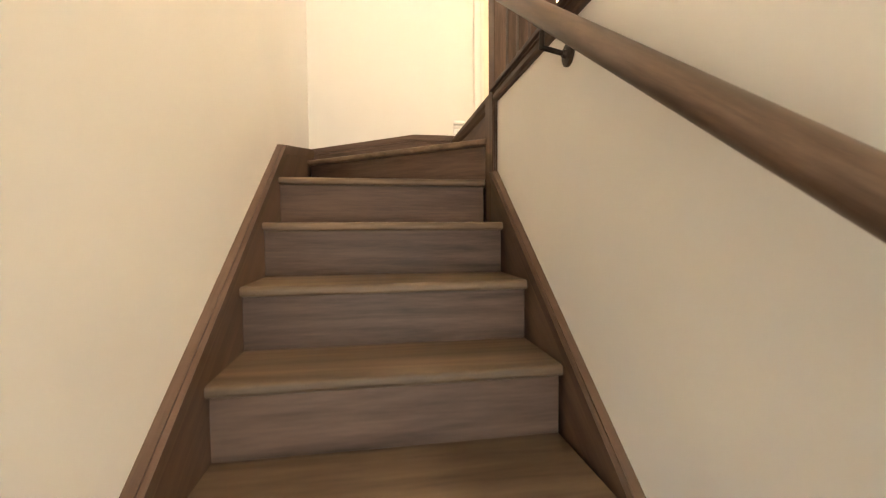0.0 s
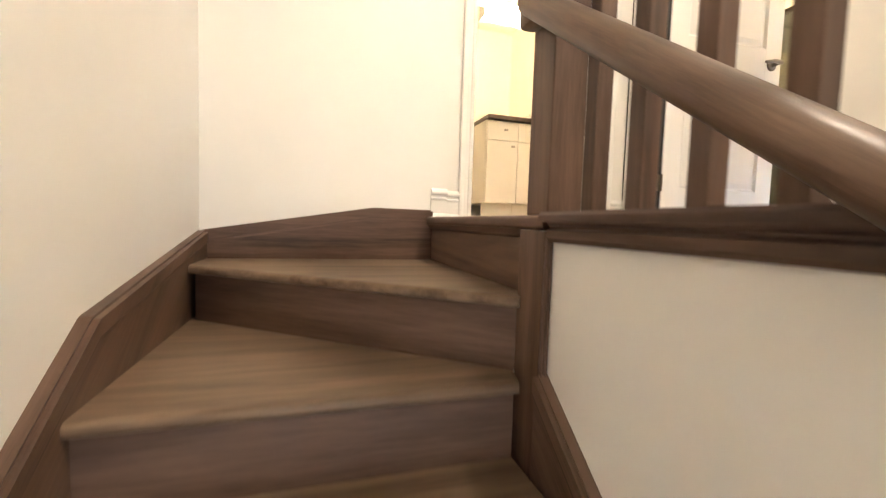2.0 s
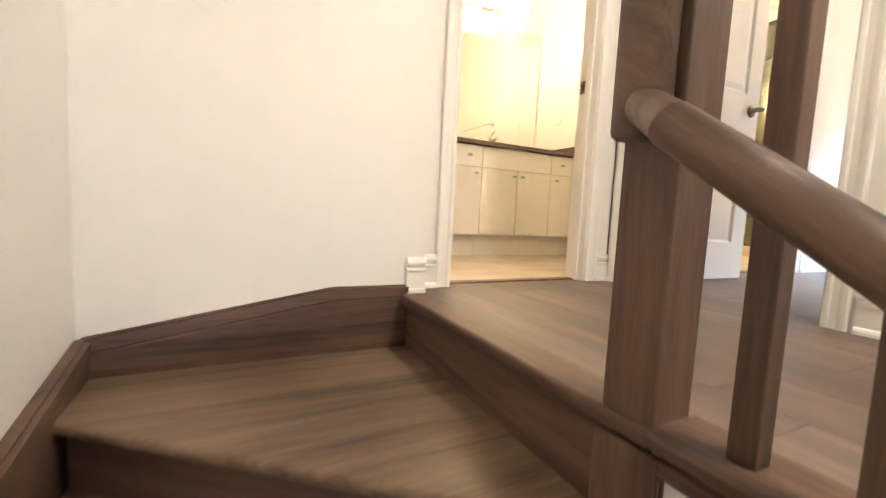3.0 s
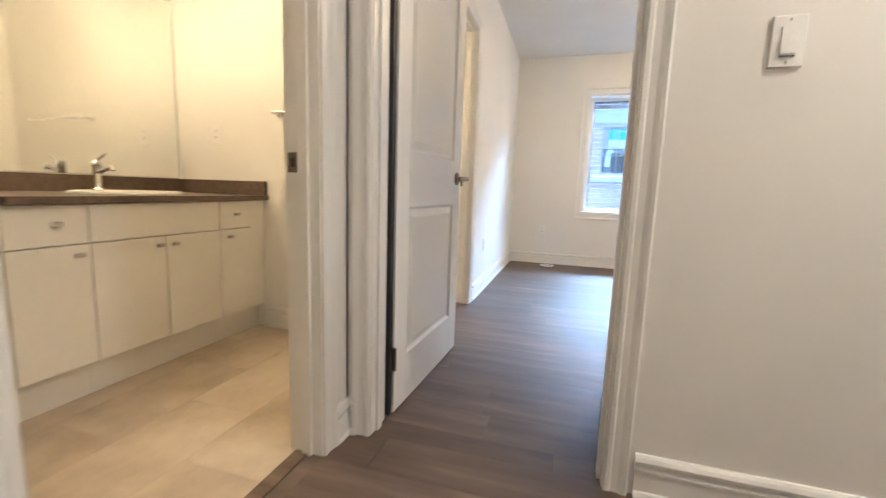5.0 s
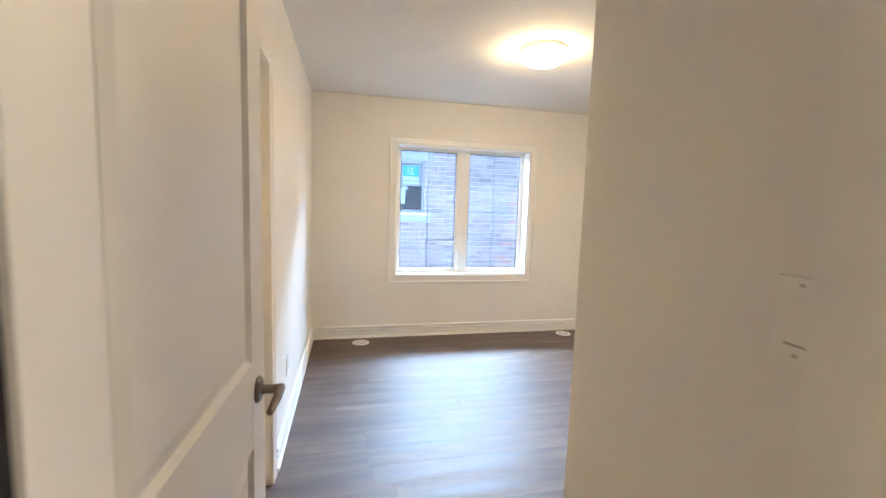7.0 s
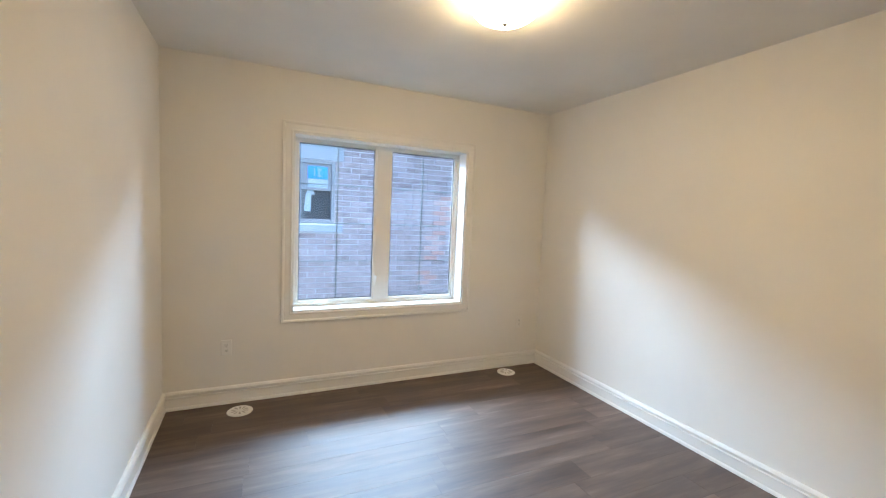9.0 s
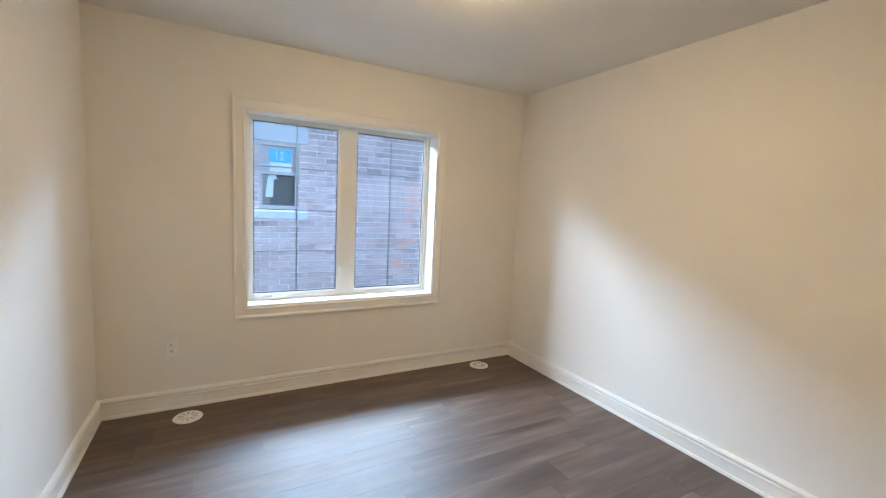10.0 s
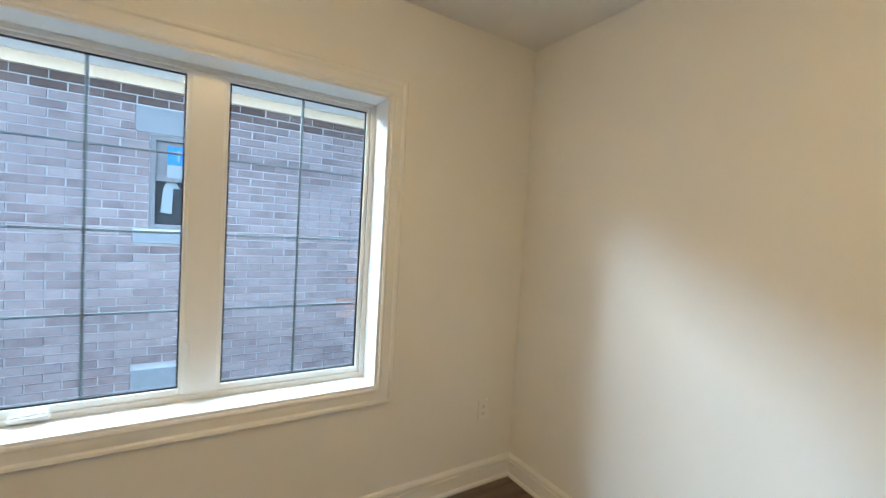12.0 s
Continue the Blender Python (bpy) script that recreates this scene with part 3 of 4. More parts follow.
prism(bm, [(x, -3.5, z) for x, z in prof], (0, 3.478, 0))
part("shoe_rail", bm, OAK_Y, guard)
bm = B()
prism(bm, [(x, -3.5, z) for x, z in ((0.93, -0.012), (0.912, -0.012), (0.912, -0.017), (0.918, -0.021), (0.918, -0.026), (0.909, -0.03), (0.909, -0.046), (0.916, -0.055), (0.93, -0.055))], (0, 3.459, 0))
part("skirt_moulding", bm, OAK_Y, guard)
base_me = None
for k in range(27):
    y = -0.127 - 0.1235 * k
    if base_me is None:
        bm = bx(B(), (-0.0175, -0.0175, 0), (0.0175, 0.0175, 0.89), 0.002)
        b0 = part("baluster", bm, OAK_Z, guard, local=True)
        base_me = b0.data
    else:
        b0 = new("baluster", base_me)
        b0.parent = guard
    b0.matrix_basis = Matrix.Translation(Vector((0.961, y, 0.01)) - guard.matrix_basis.translation)
RAILP = [(-0.03, -0.018), (-0.034, 0.004), (-0.028, 0.022), (-0.014, 0.031), (0.014, 0.031), (0.028, 0.022), (0.034, 0.004), (0.03, -0.018), (0.02, -0.03), (-0.02, -0.03)]
bm = sweep(B(), [(0.961, -3.5, 0.93), (0.961, -0.022, 0.93)], RAILP)
part("top_rail", bm, OAK_Y, guard, smooth=True)

# ---- sloping handrail on the wall side ----
def rail_z(y):
    return -0.247 + 0.714 * (y + 1.0)


hand = thing("handrail", (0.845, -1.4, rail_z(-1.4)), "brown stained oak sloping handrail on iron brackets", "handrail")
ROUND = []
for k in range(16):
    a = 2 * math.pi * k / 16
    ROUND.append((0.035 * math.cos(a), 0.0285 * math.sin(a)))
bm = sweep(B(), [(0.845, -3.0, rail_z(-3.0)), (0.845, -0.06, rail_z(-0.06))], ROUND)
part("rail", bm, OAK_RAIL, hand, smooth=True)
bm = B()
rod(bm, (0.845, -0.062, rail_z(-0.062)), (0.888, 0.015, rail_z(0.0)), 0.0275, 18, 0.0265)
ball(bm, (0.845, -0.062, rail_z(-0.062)), 0.0278)
bx(bm, (0.872, -0.012, rail_z(0.0) - 0.045), (0.9215, 0.064, 0.93), 0.014)
part("rail_return", bm, OAK_RAIL, hand, smooth=True)
for y in (-0.70, -1.75, -2.7):
    zr = rail_z(y - 0.02) - 0.034
    zc = rail_z(y) - 0.103
    bm = B()
    lathe(bm, [(0.032, 0), (0.032, -0.005), (0.028, -0.009), (0.012, -0.011), (0.009, -0.02)], (0.93, y, zc), 28, "X")
    br = part("bracket", bm, IRON, hand, "dark bronze wall bracket", True)
    bm = B()
    rod(bm, (0.92, y, zc), (0.853, y + 0.002, zc + 0.014), 0.0068, 12)
    ball(bm, (0.853, y + 0.002, zc + 0.014), 0.0078)
    rod(bm, (0.853, y + 0.002, zc + 0.014), (0.846, y - 0.02, zr + 0.004), 0.0068, 12)
    part("bracket_arm", bm, IRON, br, "", True)
    bm = bx(B(), (0.831, y - 0.055, zr - 0.002), (0.86, y + 0.015, zr + 0.004), 0.001)
    bmesh.ops.rotate(bm, cent=(0.845, y - 0.02, zr), matrix=Matrix.Rotation(math.atan(0.714), 3, "X"), verts=bm.verts)
    part("bracket_saddle", bm, IRON, br)


# ---- electrical plates ----
def outlet(m, label):
    """Duplex outlet; local x across, z up, face towards -y."""
    o = thing("outlet", m, label, "outlet")
    part("plate", bx(B(), (-0.036, -0.006, -0.058), (0.036, 0, 0.058), 0.003), TRIM, o, local=True)
    for z in (-0.02, 0.02):
        s = part("socket", bx(B(), (-0.017, -0.008, z - 0.014), (0.017, -0.006, z + 0.014), 0.001), TRIM, o, local=True)
        bm = B()
        for x in (-0.0065, 0.0065):
            bx(bm, (x - 0.0012, -0.0085, z - 0.003), (x + 0.0012, -0.0078, z + 0.007))
        rod(bm, (0, -0.0085, z - 0.008), (0, -0.0078, z - 0.008), 0.0025, 10)
        part("slots", bm, SLOT, s, local=True)


def switch(m, label, gap, shell):
    o = thing("light_switch", m, label, "light switch")
    part("plate", bx(B(), (-0.036, -0.007, -0.06), (0.036, 0, 0.06), 0.003), shell, o, local=True)
    part("rocker_frame", bx(B(), (-0.0175, -0.0078, -0.034), (0.0175, -0.0068, 0.034)), shell, o, local=True)
    part("rocker", prism(B(), [(-0.0155, -0.0075, -0.032), (-0.0155, -0.0135, -0.03), (-0.0155, -0.0092, 0.032), (-0.0155, -0.0075, 0.032)], (0.031, 0, 0)), shell, o, local=True)
    # strip coloured as the shade in the slit below the rocker
    part("rocker_shadow_gap", bx(B(), (-0.0155, -0.0084, -0.036), (0.0155, -0.0072, -0.0325)), gap, o, local=True)
    for z in (-0.049, 0.049):
        part("screw", rod(B(), (0, -0.0078, z), (0, -0.0065, z), 0.003, 10), NICKEL, o, local=True)


def facing(x, y, z, yaw):
    return pose(x, y, z, 0, 0, yaw)


switch(facing(2.075, -0.094, 1.264, -90), "white rocker light switch on the hall wall", GAPSHADE, PLASTIC)
switch(facing(2.272, 0.128, 1.28, 180), "white rocker light switch on the entry wall", PALEGAPSHADE, TRIM)
outlet(facing(6.235, 0.697, 0.43, -90), "white duplex outlet beside the window")
outlet(facing(6.235, -1.93, 0.44, -90), "white duplex outlet near the room corner")
outlet(facing(4.476, 1.1, 0.41, 0), "white duplex outlet low on the bedroom wall")
outlet(facing(2.92, 2.498, 1.18, -90), "white duplex outlet beside the bathroom mirror")


# ---- floor registers ----
def register(x, y):
    r = thing("floor_register", (x, y, 0), "round white plastic floor register with slotted cover", "floor vent", "round floor registers")
    part("rim", lathe(B(), [(0.02, 0.001), (0.086, 0.001), (0.086, 0.004), (0.08, 0.008), (0.02, 0.0085)], (0, 0, 0), 40), PLASTIC, r, "", True, True)
    bm = B()
    for k in range(10):
        a = 2 * math.pi * k / 10
        c, s = math.cos(a), math.sin(a)
        pts = [(0.024, -0.003), (0.058, -0.007), (0.058, 0.007), (0.024, 0.003)]
        prism(bm, [(px * c - py * s, px * s + py * c, 0.0082) for px, py in pts], (0, 0, 0.001))
    part("slots", bm, plain_slot, r, "", False, True)
    part("hub", lathe(B(), [(0.017, 0.0085), (0.017, 0.011), (0.012, 0.013)], (0, 0, 0), 20), PLASTIC, r, "", True, True)


plain_slot = plain("shaded_slot", (0.5, 0.48, 0.44), 0.6)
register(6.06, 0.6)
register(6.085, -1.707)


# ---- ceiling lamps ----
def dome_lamp(x, y, glow, label):
    l = thing("ceiling_light", (x, y, CEIL), label, "ceiling light")
    part("base_ring", lathe(B(), [(0.1, 0), (0.168, 0), (0.169, -0.02), (0.166, -0.032), (0.1, -0.033)], (0, 0, 0), 40), PLASTIC, l, "", True, True)
    prof = [(0.168, -0.031)] + [(0.168 * math.cos(a), -0.031 - 0.082 * math.sin(a)) for a in (0.2, 0.4, 0.6, 0.8, 1.0, 1.2, 1.38)] + [(0.012, -0.113)]
    part("glass_dome", lathe(B(), prof, (0, 0, 0), 40), glow, l, "lit frosted glass dome", True, True)
    part("finial", lathe(B(), [(0.012, -0.111), (0.013, -0.117), (0.008, -0.124), (0.003, -0.127)], (0, 0, 0), 18), NICKEL, l, "", True, True)


dome_lamp(4.605, -0.575, GLOW_BED, "lit frosted glass dome light on bedroom ceiling")
dome_lamp(1.54, -1.0, GLOW_HALL, "lit frosted glass dome light on hall ceiling")


# ---- bedroom window ----
def frame_box(bm, x0, x1, y0, y1, z0, z1, w, bev=0.002):
    """Rectangular frame of member width w in the plane of constant x."""
    bx(bm, (x0, y0, z0), (x1, y0 + w, z1), bev)
    bx(bm, (x0, y1 - w, z0), (x1, y1, z1), bev)
    bx(bm, (x0, y0 + w - 0.001, z0), (x1, y1 - w + 0.001, z0 + w), bev)
    bx(bm, (x0, y0 + w - 0.001, z1 - w), (x1, y1 - w + 0.001, z1), bev)
    return bm


Y0, Y1, Z0, Z1 = WIN
win = thing("window_1", (6.235, -0.5, Z0), "white two-sash casement window with grey muntins", "window", kind="structure")
WC = [(0, 0), (0, 0.012), (0.008, 0.016), (0.02, 0.013), (0.055, 0.013), (0.064, 0.019), (0.076, 0.021), (0.08, 0.018), (0.08, 0)]
for e, s, (z_lo, z_hi) in ((Y0, -1, (Z0 - 0.08, Z1 + 0.08)), (Y1, 1, (Z0 - 0.08, Z1 + 0.08))):
    pts = [(6.235 - dd, e + s * w, z_lo) for w, dd in WC]
    bm = B()
    v = []
    for zz, sg in ((Z0, -1), (Z1, 1)):
        v.append([bm.verts.new((6.235 - dd, e + s * w, zz + sg * w)) for w, dd in WC])
    k = len(WC)
    for i in range(k):
        bm.faces.new((v[0][i], v[0][(i + 1) % k], v[1][(i + 1) % k], v[1][i]))
    bmesh.ops.recalc_face_normals(bm, faces=bm.faces)
    part("casing", bm, TRIM, win)
for e, s in ((Z0, -1), (Z1, 1)):
    bm = B()
    v = []
    for yy, sg in ((Y0, -1), (Y1, 1)):
        v.append([bm.verts.new((6.235 - dd, yy + sg * w, e + s * w)) for w, dd in WC])
    k = len(WC)
    for i in range(k):
        bm.faces.new((v[0][i], v[0][(i + 1) % k], v[1][(i + 1) % k], v[1][i]))
    bmesh.ops.recalc_face_normals(bm, faces=bm.faces)
    part("casing", bm, TRIM, win)
bm = B()
frame_box(bm, 6.233, 6.386, Y0 - 0.004, Y1 + 0.004, Z0 - 0.004, Z1 + 0.004, 0.016, 0)
part("reveal_lining", bm, TRIM, win)
bm = B()
frame_box(bm, 6.384, 6.45, Y0, Y1, Z0, Z1, 0.034, 0.003)
bx(bm, (6.388, -0.582, Z0 + 0.02), (6.45, -0.457, Z1 - 0.02), 0.003)
part("window_frame", bm, VINYL, win)
for y0, y1 in ((-1.226, -0.547), (-0.494, 0.209)):
    g0, g1 = (-1.207, -0.597) if y0 < -1 else (-0.442, 0.182)
    gz0, gz1 = 0.731, 2.022
    bm = B()
    bx(bm, (6.396, y0, Z0 + 0.03), (6.436, g0, Z1 - 0.03), 0.004)
    bx(bm, (6.396, g1, Z0 + 0.03), (6.436, y1, Z1 - 0.03), 0.004)
    bx(bm, (6.3965, g0 - 0.001, Z0 + 0.03), (6.436, g1 + 0.001, gz0), 0.003)
    bx(bm, (6.3965, g0 - 0.001, gz1), (6.436, g1 + 0.001, Z1 - 0.03), 0.003)
    sash = part("sash", bm, VINYL, win)
    bm = B()
    frame_box(bm, 6.408, 6.414, g0 - 0.001, g1 + 0.001, gz0 - 0.001, gz1 + 0.001, 0.008, 0)
    part("gasket", bm, GASKET_AND_GAP, sash)
    pn = part("pane", bx(B(), (6.4155, g0, gz0), (6.4195, g1, gz1)), PANE, sash, "clear window glass")
    pn.visible_shadow = False
    ym = (g0 + g1) / 2
    part("muntin", bx(B(), (6.421, ym - 0.006, gz0), (6.428, ym + 0.006, gz1), 0.001), MUNTIN, sash)
    for r in (1, 2, 3):
        zz = gz0 + (gz1 - gz0) * r / 4
        for a, b in ((g0, ym - 0.006), (ym + 0.006, g1)):
            part("muntin", bx(B(), (6.4215, a, zz - 0.005), (6.4275, b, zz + 0.005), 0.001), MUNTIN, sash)
bm = B()
bx(bm, (6.365, -0.055, 0.689), (6.396, 0.06, 0.706), 0.005)
op = part("crank_operator", bm, VINYL, win, "white folding crank operator")
bm = B()
rod(bm, (6.368, 0.05, 0.712), (6.37, -0.045, 0.716), 0.006, 12)
ball(bm, (6.37, -0.045, 0.716), 0.009)
part("crank_handle", bm, VINYL, op, "", True)
bm = B()
bx(bm, (6.376, -0.485, 0.84), (6.389, -0.463, 0.93), 0.004)
lk = part("sash_lock", bm, VINYL, win, "white sash lock lever")
bm = B()
bx(bm, (6.362, -0.48, 0.865), (6.377, -0.468, 0.925), 0.004)
part("lock_lever", bm, VINYL, lk)


# ---- main bathroom ----
def knob(parent, x, y, z):
    bm = B()
    rod(bm, (x, y, z), (x, y - 0.014, z), 0.005, 12)
    bx(bm, (x - 0.016, y - 0.024, z - 0.008), (x + 0.016, y - 0.013, z + 0.008), 0.003)
    part("knob", bm, NICKEL, parent, "brushed nickel knob", True)


def cabinet(x0, x1, doors, drawer, label, knobs):
    """White vanity base unit on a recessed plinth; doors and a drawer front above."""
    c = thing("vanity_cabinet", (x0, 2.18, 0), label, "cabinet", "vanity units")
    part("body", bx(B(), (x0, 2.18, 0.15), (x1, 2.795, 0.79)), CABINET, c)
    part("plinth", bx(B(), (x0 + 0.001, 2.225, 0), (x1 - 0.001, 2.245, 0.15)), CABINET, c)
    n = part("drawer_front", bx(B(), (x0 + 0.002, 2.16, 0.637), (x1 - 0.002, 2.18, 0.785), 0.0015), CABINET, c)
    for k in knobs[0]:
        knob(n, k, 2.16, 0.715)
    w = (x1 - x0) / doors
    for i in range(doors):
        dd = part("cabinet_door", bx(B(), (x0 + i * w + 0.002, 2.16, 0.153), (x0 + (i + 1) * w - 0.002, 2.18, 0.631), 0.0015), CABINET, c)
        knob(dd, knobs[1][i], 2.16, 0.593)


cabinet(1.69, 1.953, 1, True, "white flat-front vanity unit with drawer and door", ([1.84], [1.905]))
cabinet(1.953, 2.585, 2, False, "white flat-front vanity sink unit with two doors", ([], [2.232, 2.307]))
cabinet(2.585, 2.797, 1, True, "white narrow vanity unit with drawer and door", ([2.69], [2.64]))
f = thing("filler_panel", (2.86, 2.17, 0), "white filler panel between vanity and wall", "panel")
part("panel", bx(B(), (2.7975, 2.162, 0.15), (2.918, 2.18, 0.79), 0.001), CABINET, f)
part("plinth", bx(B(), (2.7975, 2.225, 0), (2.918, 2.245, 0.149)), CABINET, f)
ct = thing("vanity_countertop", (2.3, 2.45, 0.79), "dark brown laminate vanity counter with upstand", "countertop")
SX, SY, SA, SB = 2.33, 2.45, 0.235, 0.175
bm = B()
outer = [(1.68, 2.12), (2.918, 2.12), (2.918, 2.795), (1.68, 2.795)]
N = 48
ring_o, ring_i = [], []
for k in range(N):
    a = 2 * math.pi * k / N
    c, s = math.cos(a), math.sin(a)
    ring_i.append((SX + SA * c, SY + SB * s))
    tx = ((2.918 - SX) / c if c > 1e-9 else (1.68 - SX) / c if c < -1e-9 else 1e9)
    ty = ((2.795 - SY) / s if s > 1e-9 else (2.12 - SY) / s if s < -1e-9 else 1e9)
    t = min(tx, ty)
    ring_o.append((SX + t * c, SY + t * s))
vi = [bm.verts.new((x, y, 0.818)) for x, y in ring_i]
vo = [bm.verts.new((x, y, 0.818)) for x, y in ring_o]
corner = [bm.verts.new((x, y, 0.818)) for x, y in outer]
for k in range(N):
    j = (k + 1) % N
    (xa, ya), (xb, yb) = ring_o[k], ring_o[j]
    ex = [c for c, (x, y) in zip(corner, outer) if (abs(xa - x) < 1e-6 or abs(ya - y) < 1e-6) and (abs(xb - x) < 1e-6 or abs(yb - y) < 1e-6) and not (abs(xa - xb) < 1e-6 or abs(ya - yb) < 1e-6)]
    bm.faces.new([vi[k], vo[k]] + ex[:1] + [vo[j], vi[j]])
part("top_surface", bm, COUNTER, ct)
bm = B()
bx(bm, (1.68, 2.12, 0.79), (2.918, 2.135, 0.8175), 0.003)
bx(bm, (1.68, 2.12, 0.79), (1.69, 2.795, 0.8175), 0.001)
part("front_edge", bm, COUNTER, ct)
bm = B()
bx(bm, (1.68, 2.777, 0.818), (2.918, 2.797, 0.902), 0.003)
bx(bm, (2.899, 2.13, 0.818), (2.9185, 2.777, 0.902), 0.003)
part("upstand", bm, COUNTER, ct)
sk = thing("sink", (SX, SY, 0.69), "white oval drop-in ceramic sink", "sink")
prof = [(0.02, -0.12), (0.5, -0.115), (0.78, -0.08), (0.92, -0.02), (0.97, 0.008), (1.03, 0.013), (1.08, 0.008), (1.09, 0.001), (1.0, -0.004)]
bm = B()
lathe(bm, prof[:8], (0, 0, 0), 40)
for v in bm.verts:
    v.co = Vector((SX + v.co.x * SA, SY + v.co.y * SB, 0.818 + v.co.z))
tops = [fc for fc in bm.faces if len(fc.verts) > 4 and fc.calc_center_median().z > 0.81]
bmesh.ops.delete(bm, geom=tops, context="FACES_ONLY")
part("bowl", bm, CERAMIC, sk, "", True)
part("drain", lathe(B(), [(0.022, 0.7), (0.022, 0.703), (0.012, 0.705)], (SX, SY, 0), 20), CHROME, sk, "", True)
fa = thing("faucet", (SX, 2.62, 0.83), "chrome single-lever basin faucet", "faucet")
bm = B()
lathe(bm, [(0.026, 0.826), (0.026, 0.834), (0.019, 0.84), (0.018, 0.94), (0.02, 0.945), (0.02, 0.968), (0.012, 0.974)], (SX, 2.665, 0), 24)
part("body", bm, CHROME, fa, "", True)
bm = B()
rod(bm, (SX, 2.66, 0.915), (SX, 2.56, 0.945), 0.012, 16, 0.0105)
rod(bm, (SX, 2.56, 0.945), (SX, 2.552, 0.927), 0.0105, 14)
ball(bm, (SX, 2.56, 0.945), 0.0105)
part("spout", bm, CHROME, fa, "", True)
bm = B()
rod(bm, (SX, 2.665, 0.97), (SX + 0.005, 2.6, 1.012), 0.0065, 12, 0.005)
part("lever", bm, CHROME, fa, "", True)
mi = thing("mirror", (2.3, 2.8, 0.905), "large frameless wall mirror above the vanity", "mirror")
part("mirror_glass", bx(B(), (1.69, 2.794, 0.906), (2.9, 2.7995, 1.95), 0.001), MIRROR, mi)
vl = thing("vanity_light", (2.25, 2.8, 2.0), "lit frosted bar light above the bathroom mirror", "wall light")
part("back_plate", bx(B(), (2.07, 2.775, 1.99), (2.43, 2.7985, 2.07), 0.004), CHROME, vl)
part("diffuser", bx(B(), (1.955, 2.5, 1.975), (2.52, 2.62, 2.105), 0.012), GLOW_BATH, vl, "lit frosted glass diffuser", True)
for x in (1.946, 2.521):
    part("end_cap", bx(B(), (x, 2.497, 1.972), (x + 0.008, 2.623, 2.108), 0.002), CHROME, vl)
for x in (2.15, 2.35):
    part("arm", rod(B(), (x, 2.776, 2.03), (x, 2.615, 2.04), 0.009, 12), CHROME, vl, "", True)
tr = thing("towel_hook", (2.92, 2.05, 1.295), "small chrome towel bar end on the wall", "towel bar")
bm = B()
lathe(bm, [(0.022, 0), (0.022, -0.006), (0.009, -0.012), (0.009, -0.06), (0.011, -0.068)], (2.92, 2.03, 1.29), 20, "X")
part("post", bm, CHROME, tr, "", True)
bm = rod(B(), (2.855, 2.03, 1.29), (2.855, 1.5, 1.29), 0.008, 14)
part("bar", bm, CHROME, tr, "", True)

# ---- ensuite with its shower ----
SH = 5.33
sw = thing("shower", (5.8, 2.0, 0), "dark tiled walk-in shower with glass door", "shower")
bm = B()
bx(bm, (SH - 0.06, 1.217, 0), (SH + 0.06, 2.798, 0.1), 0.004)
part("curb", bm, BATHTILE, sw, "beige tiled shower curb")
part("shower_floor", bx(B(), (SH + 0.06, 1.217, 0), (6.328, 2.798, 0.03)), BATHTILE, sw)
part("bench", bx(B(), (5.9, 2.36, 0.03), (6.314, 2.784, 0.42), 0.004), MIDTILE, sw, "tiled shower bench")
part("drain_grate", bx(B(), (5.72, 1.9, 0.03), (5.84, 2.02, 0.034), 0.001), IRON, sw)
for z0, z1, mt in ((0.03, 0.98, DARKTILE), (0.98, 2.12, MIDTILE), (2.12, 2.4, DARKTILE)):
    rows = max(1, round((z1 - z0) / 0.3))
    for r in range(rows):
        a, b = z0 + (z1 - z0) * r / rows, z0 + (z1 - z0) * (r + 1) / rows
        for k in range(3):
            c0 = 1.217 + (2.798 - 1.217) * k / 3
            part("tile", bx(B(), (6.316, c0 + 0.0004, a + 0.0004), (6.328, c0 + 0.527 - 0.0004, b - 0.0004)), mt, sw)
        for k in range(2):
            c0 = SH + (6.316 - SH) * k / 2
            w = (6.316 - SH) / 2
            part("tile", bx(B(), (c0 + 0.0004, 2.786, a + 0.0004), (c0 + w - 0.0004, 2.798, b - 0.0004)), mt, sw)
            part("tile", bx(B(), (c0 + 0.0004, 1.217, a + 0.0004), (c0 + w - 0.0004, 1.229, b - 0.0004)), mt, sw)
part("shower_ceiling", bx(B(), (SH - 0.03, 1.217, 2.4), (6.328, 2.798, 2.43)), DARKTILE, sw)
part("bulkhead", bx(B(), (SH - 0.03, 1.217, 2.43), (SH + 0.03, 2.798, CEIL)), WALL, sw)
for y0, y1, nm in ((1.22, 1.885, "glass_door"), (1.89, 2.79, "glass_panel")):
    g = part(nm, bx(B(), (SH - 0.004, y0, 0.102), (SH + 0.004, y1, 2.39)), SHOWERGLASS, sw, "clear shower glass")
    g.visible_shadow = False
bm = B()
for z in (1.04, 1.2):
    rod(bm, (SH - 0.06, 1.855, z), (SH - 0.004, 1.855, z), 0.01, 12)
    ball(bm, (SH - 0.06, 1.855, z), 0.0118)
rod(bm, (SH - 0.06, 1.855, 1.04), (SH - 0.06, 1.855, 1.2), 0.0115, 14)
for z in (1.04, 1.2):
    rod(bm, (SH + 0.06, 1.855, z), (SH + 0.004, 1.855, z), 0.01, 12)
    ball(bm, (SH + 0.06, 1.855, z), 0.0118)
rod(bm, (SH + 0.06, 1.855, 1.04), (SH + 0.06, 1.855, 1.2), 0.0115, 14)
part("door_handle", bm, CHROME, sw, "chrome back-to-back pull handle", True)
pl = thing("recessed_light", (5.5, 1.87, 2.4), "lit round recessed light in the shower ceiling", "ceiling light")
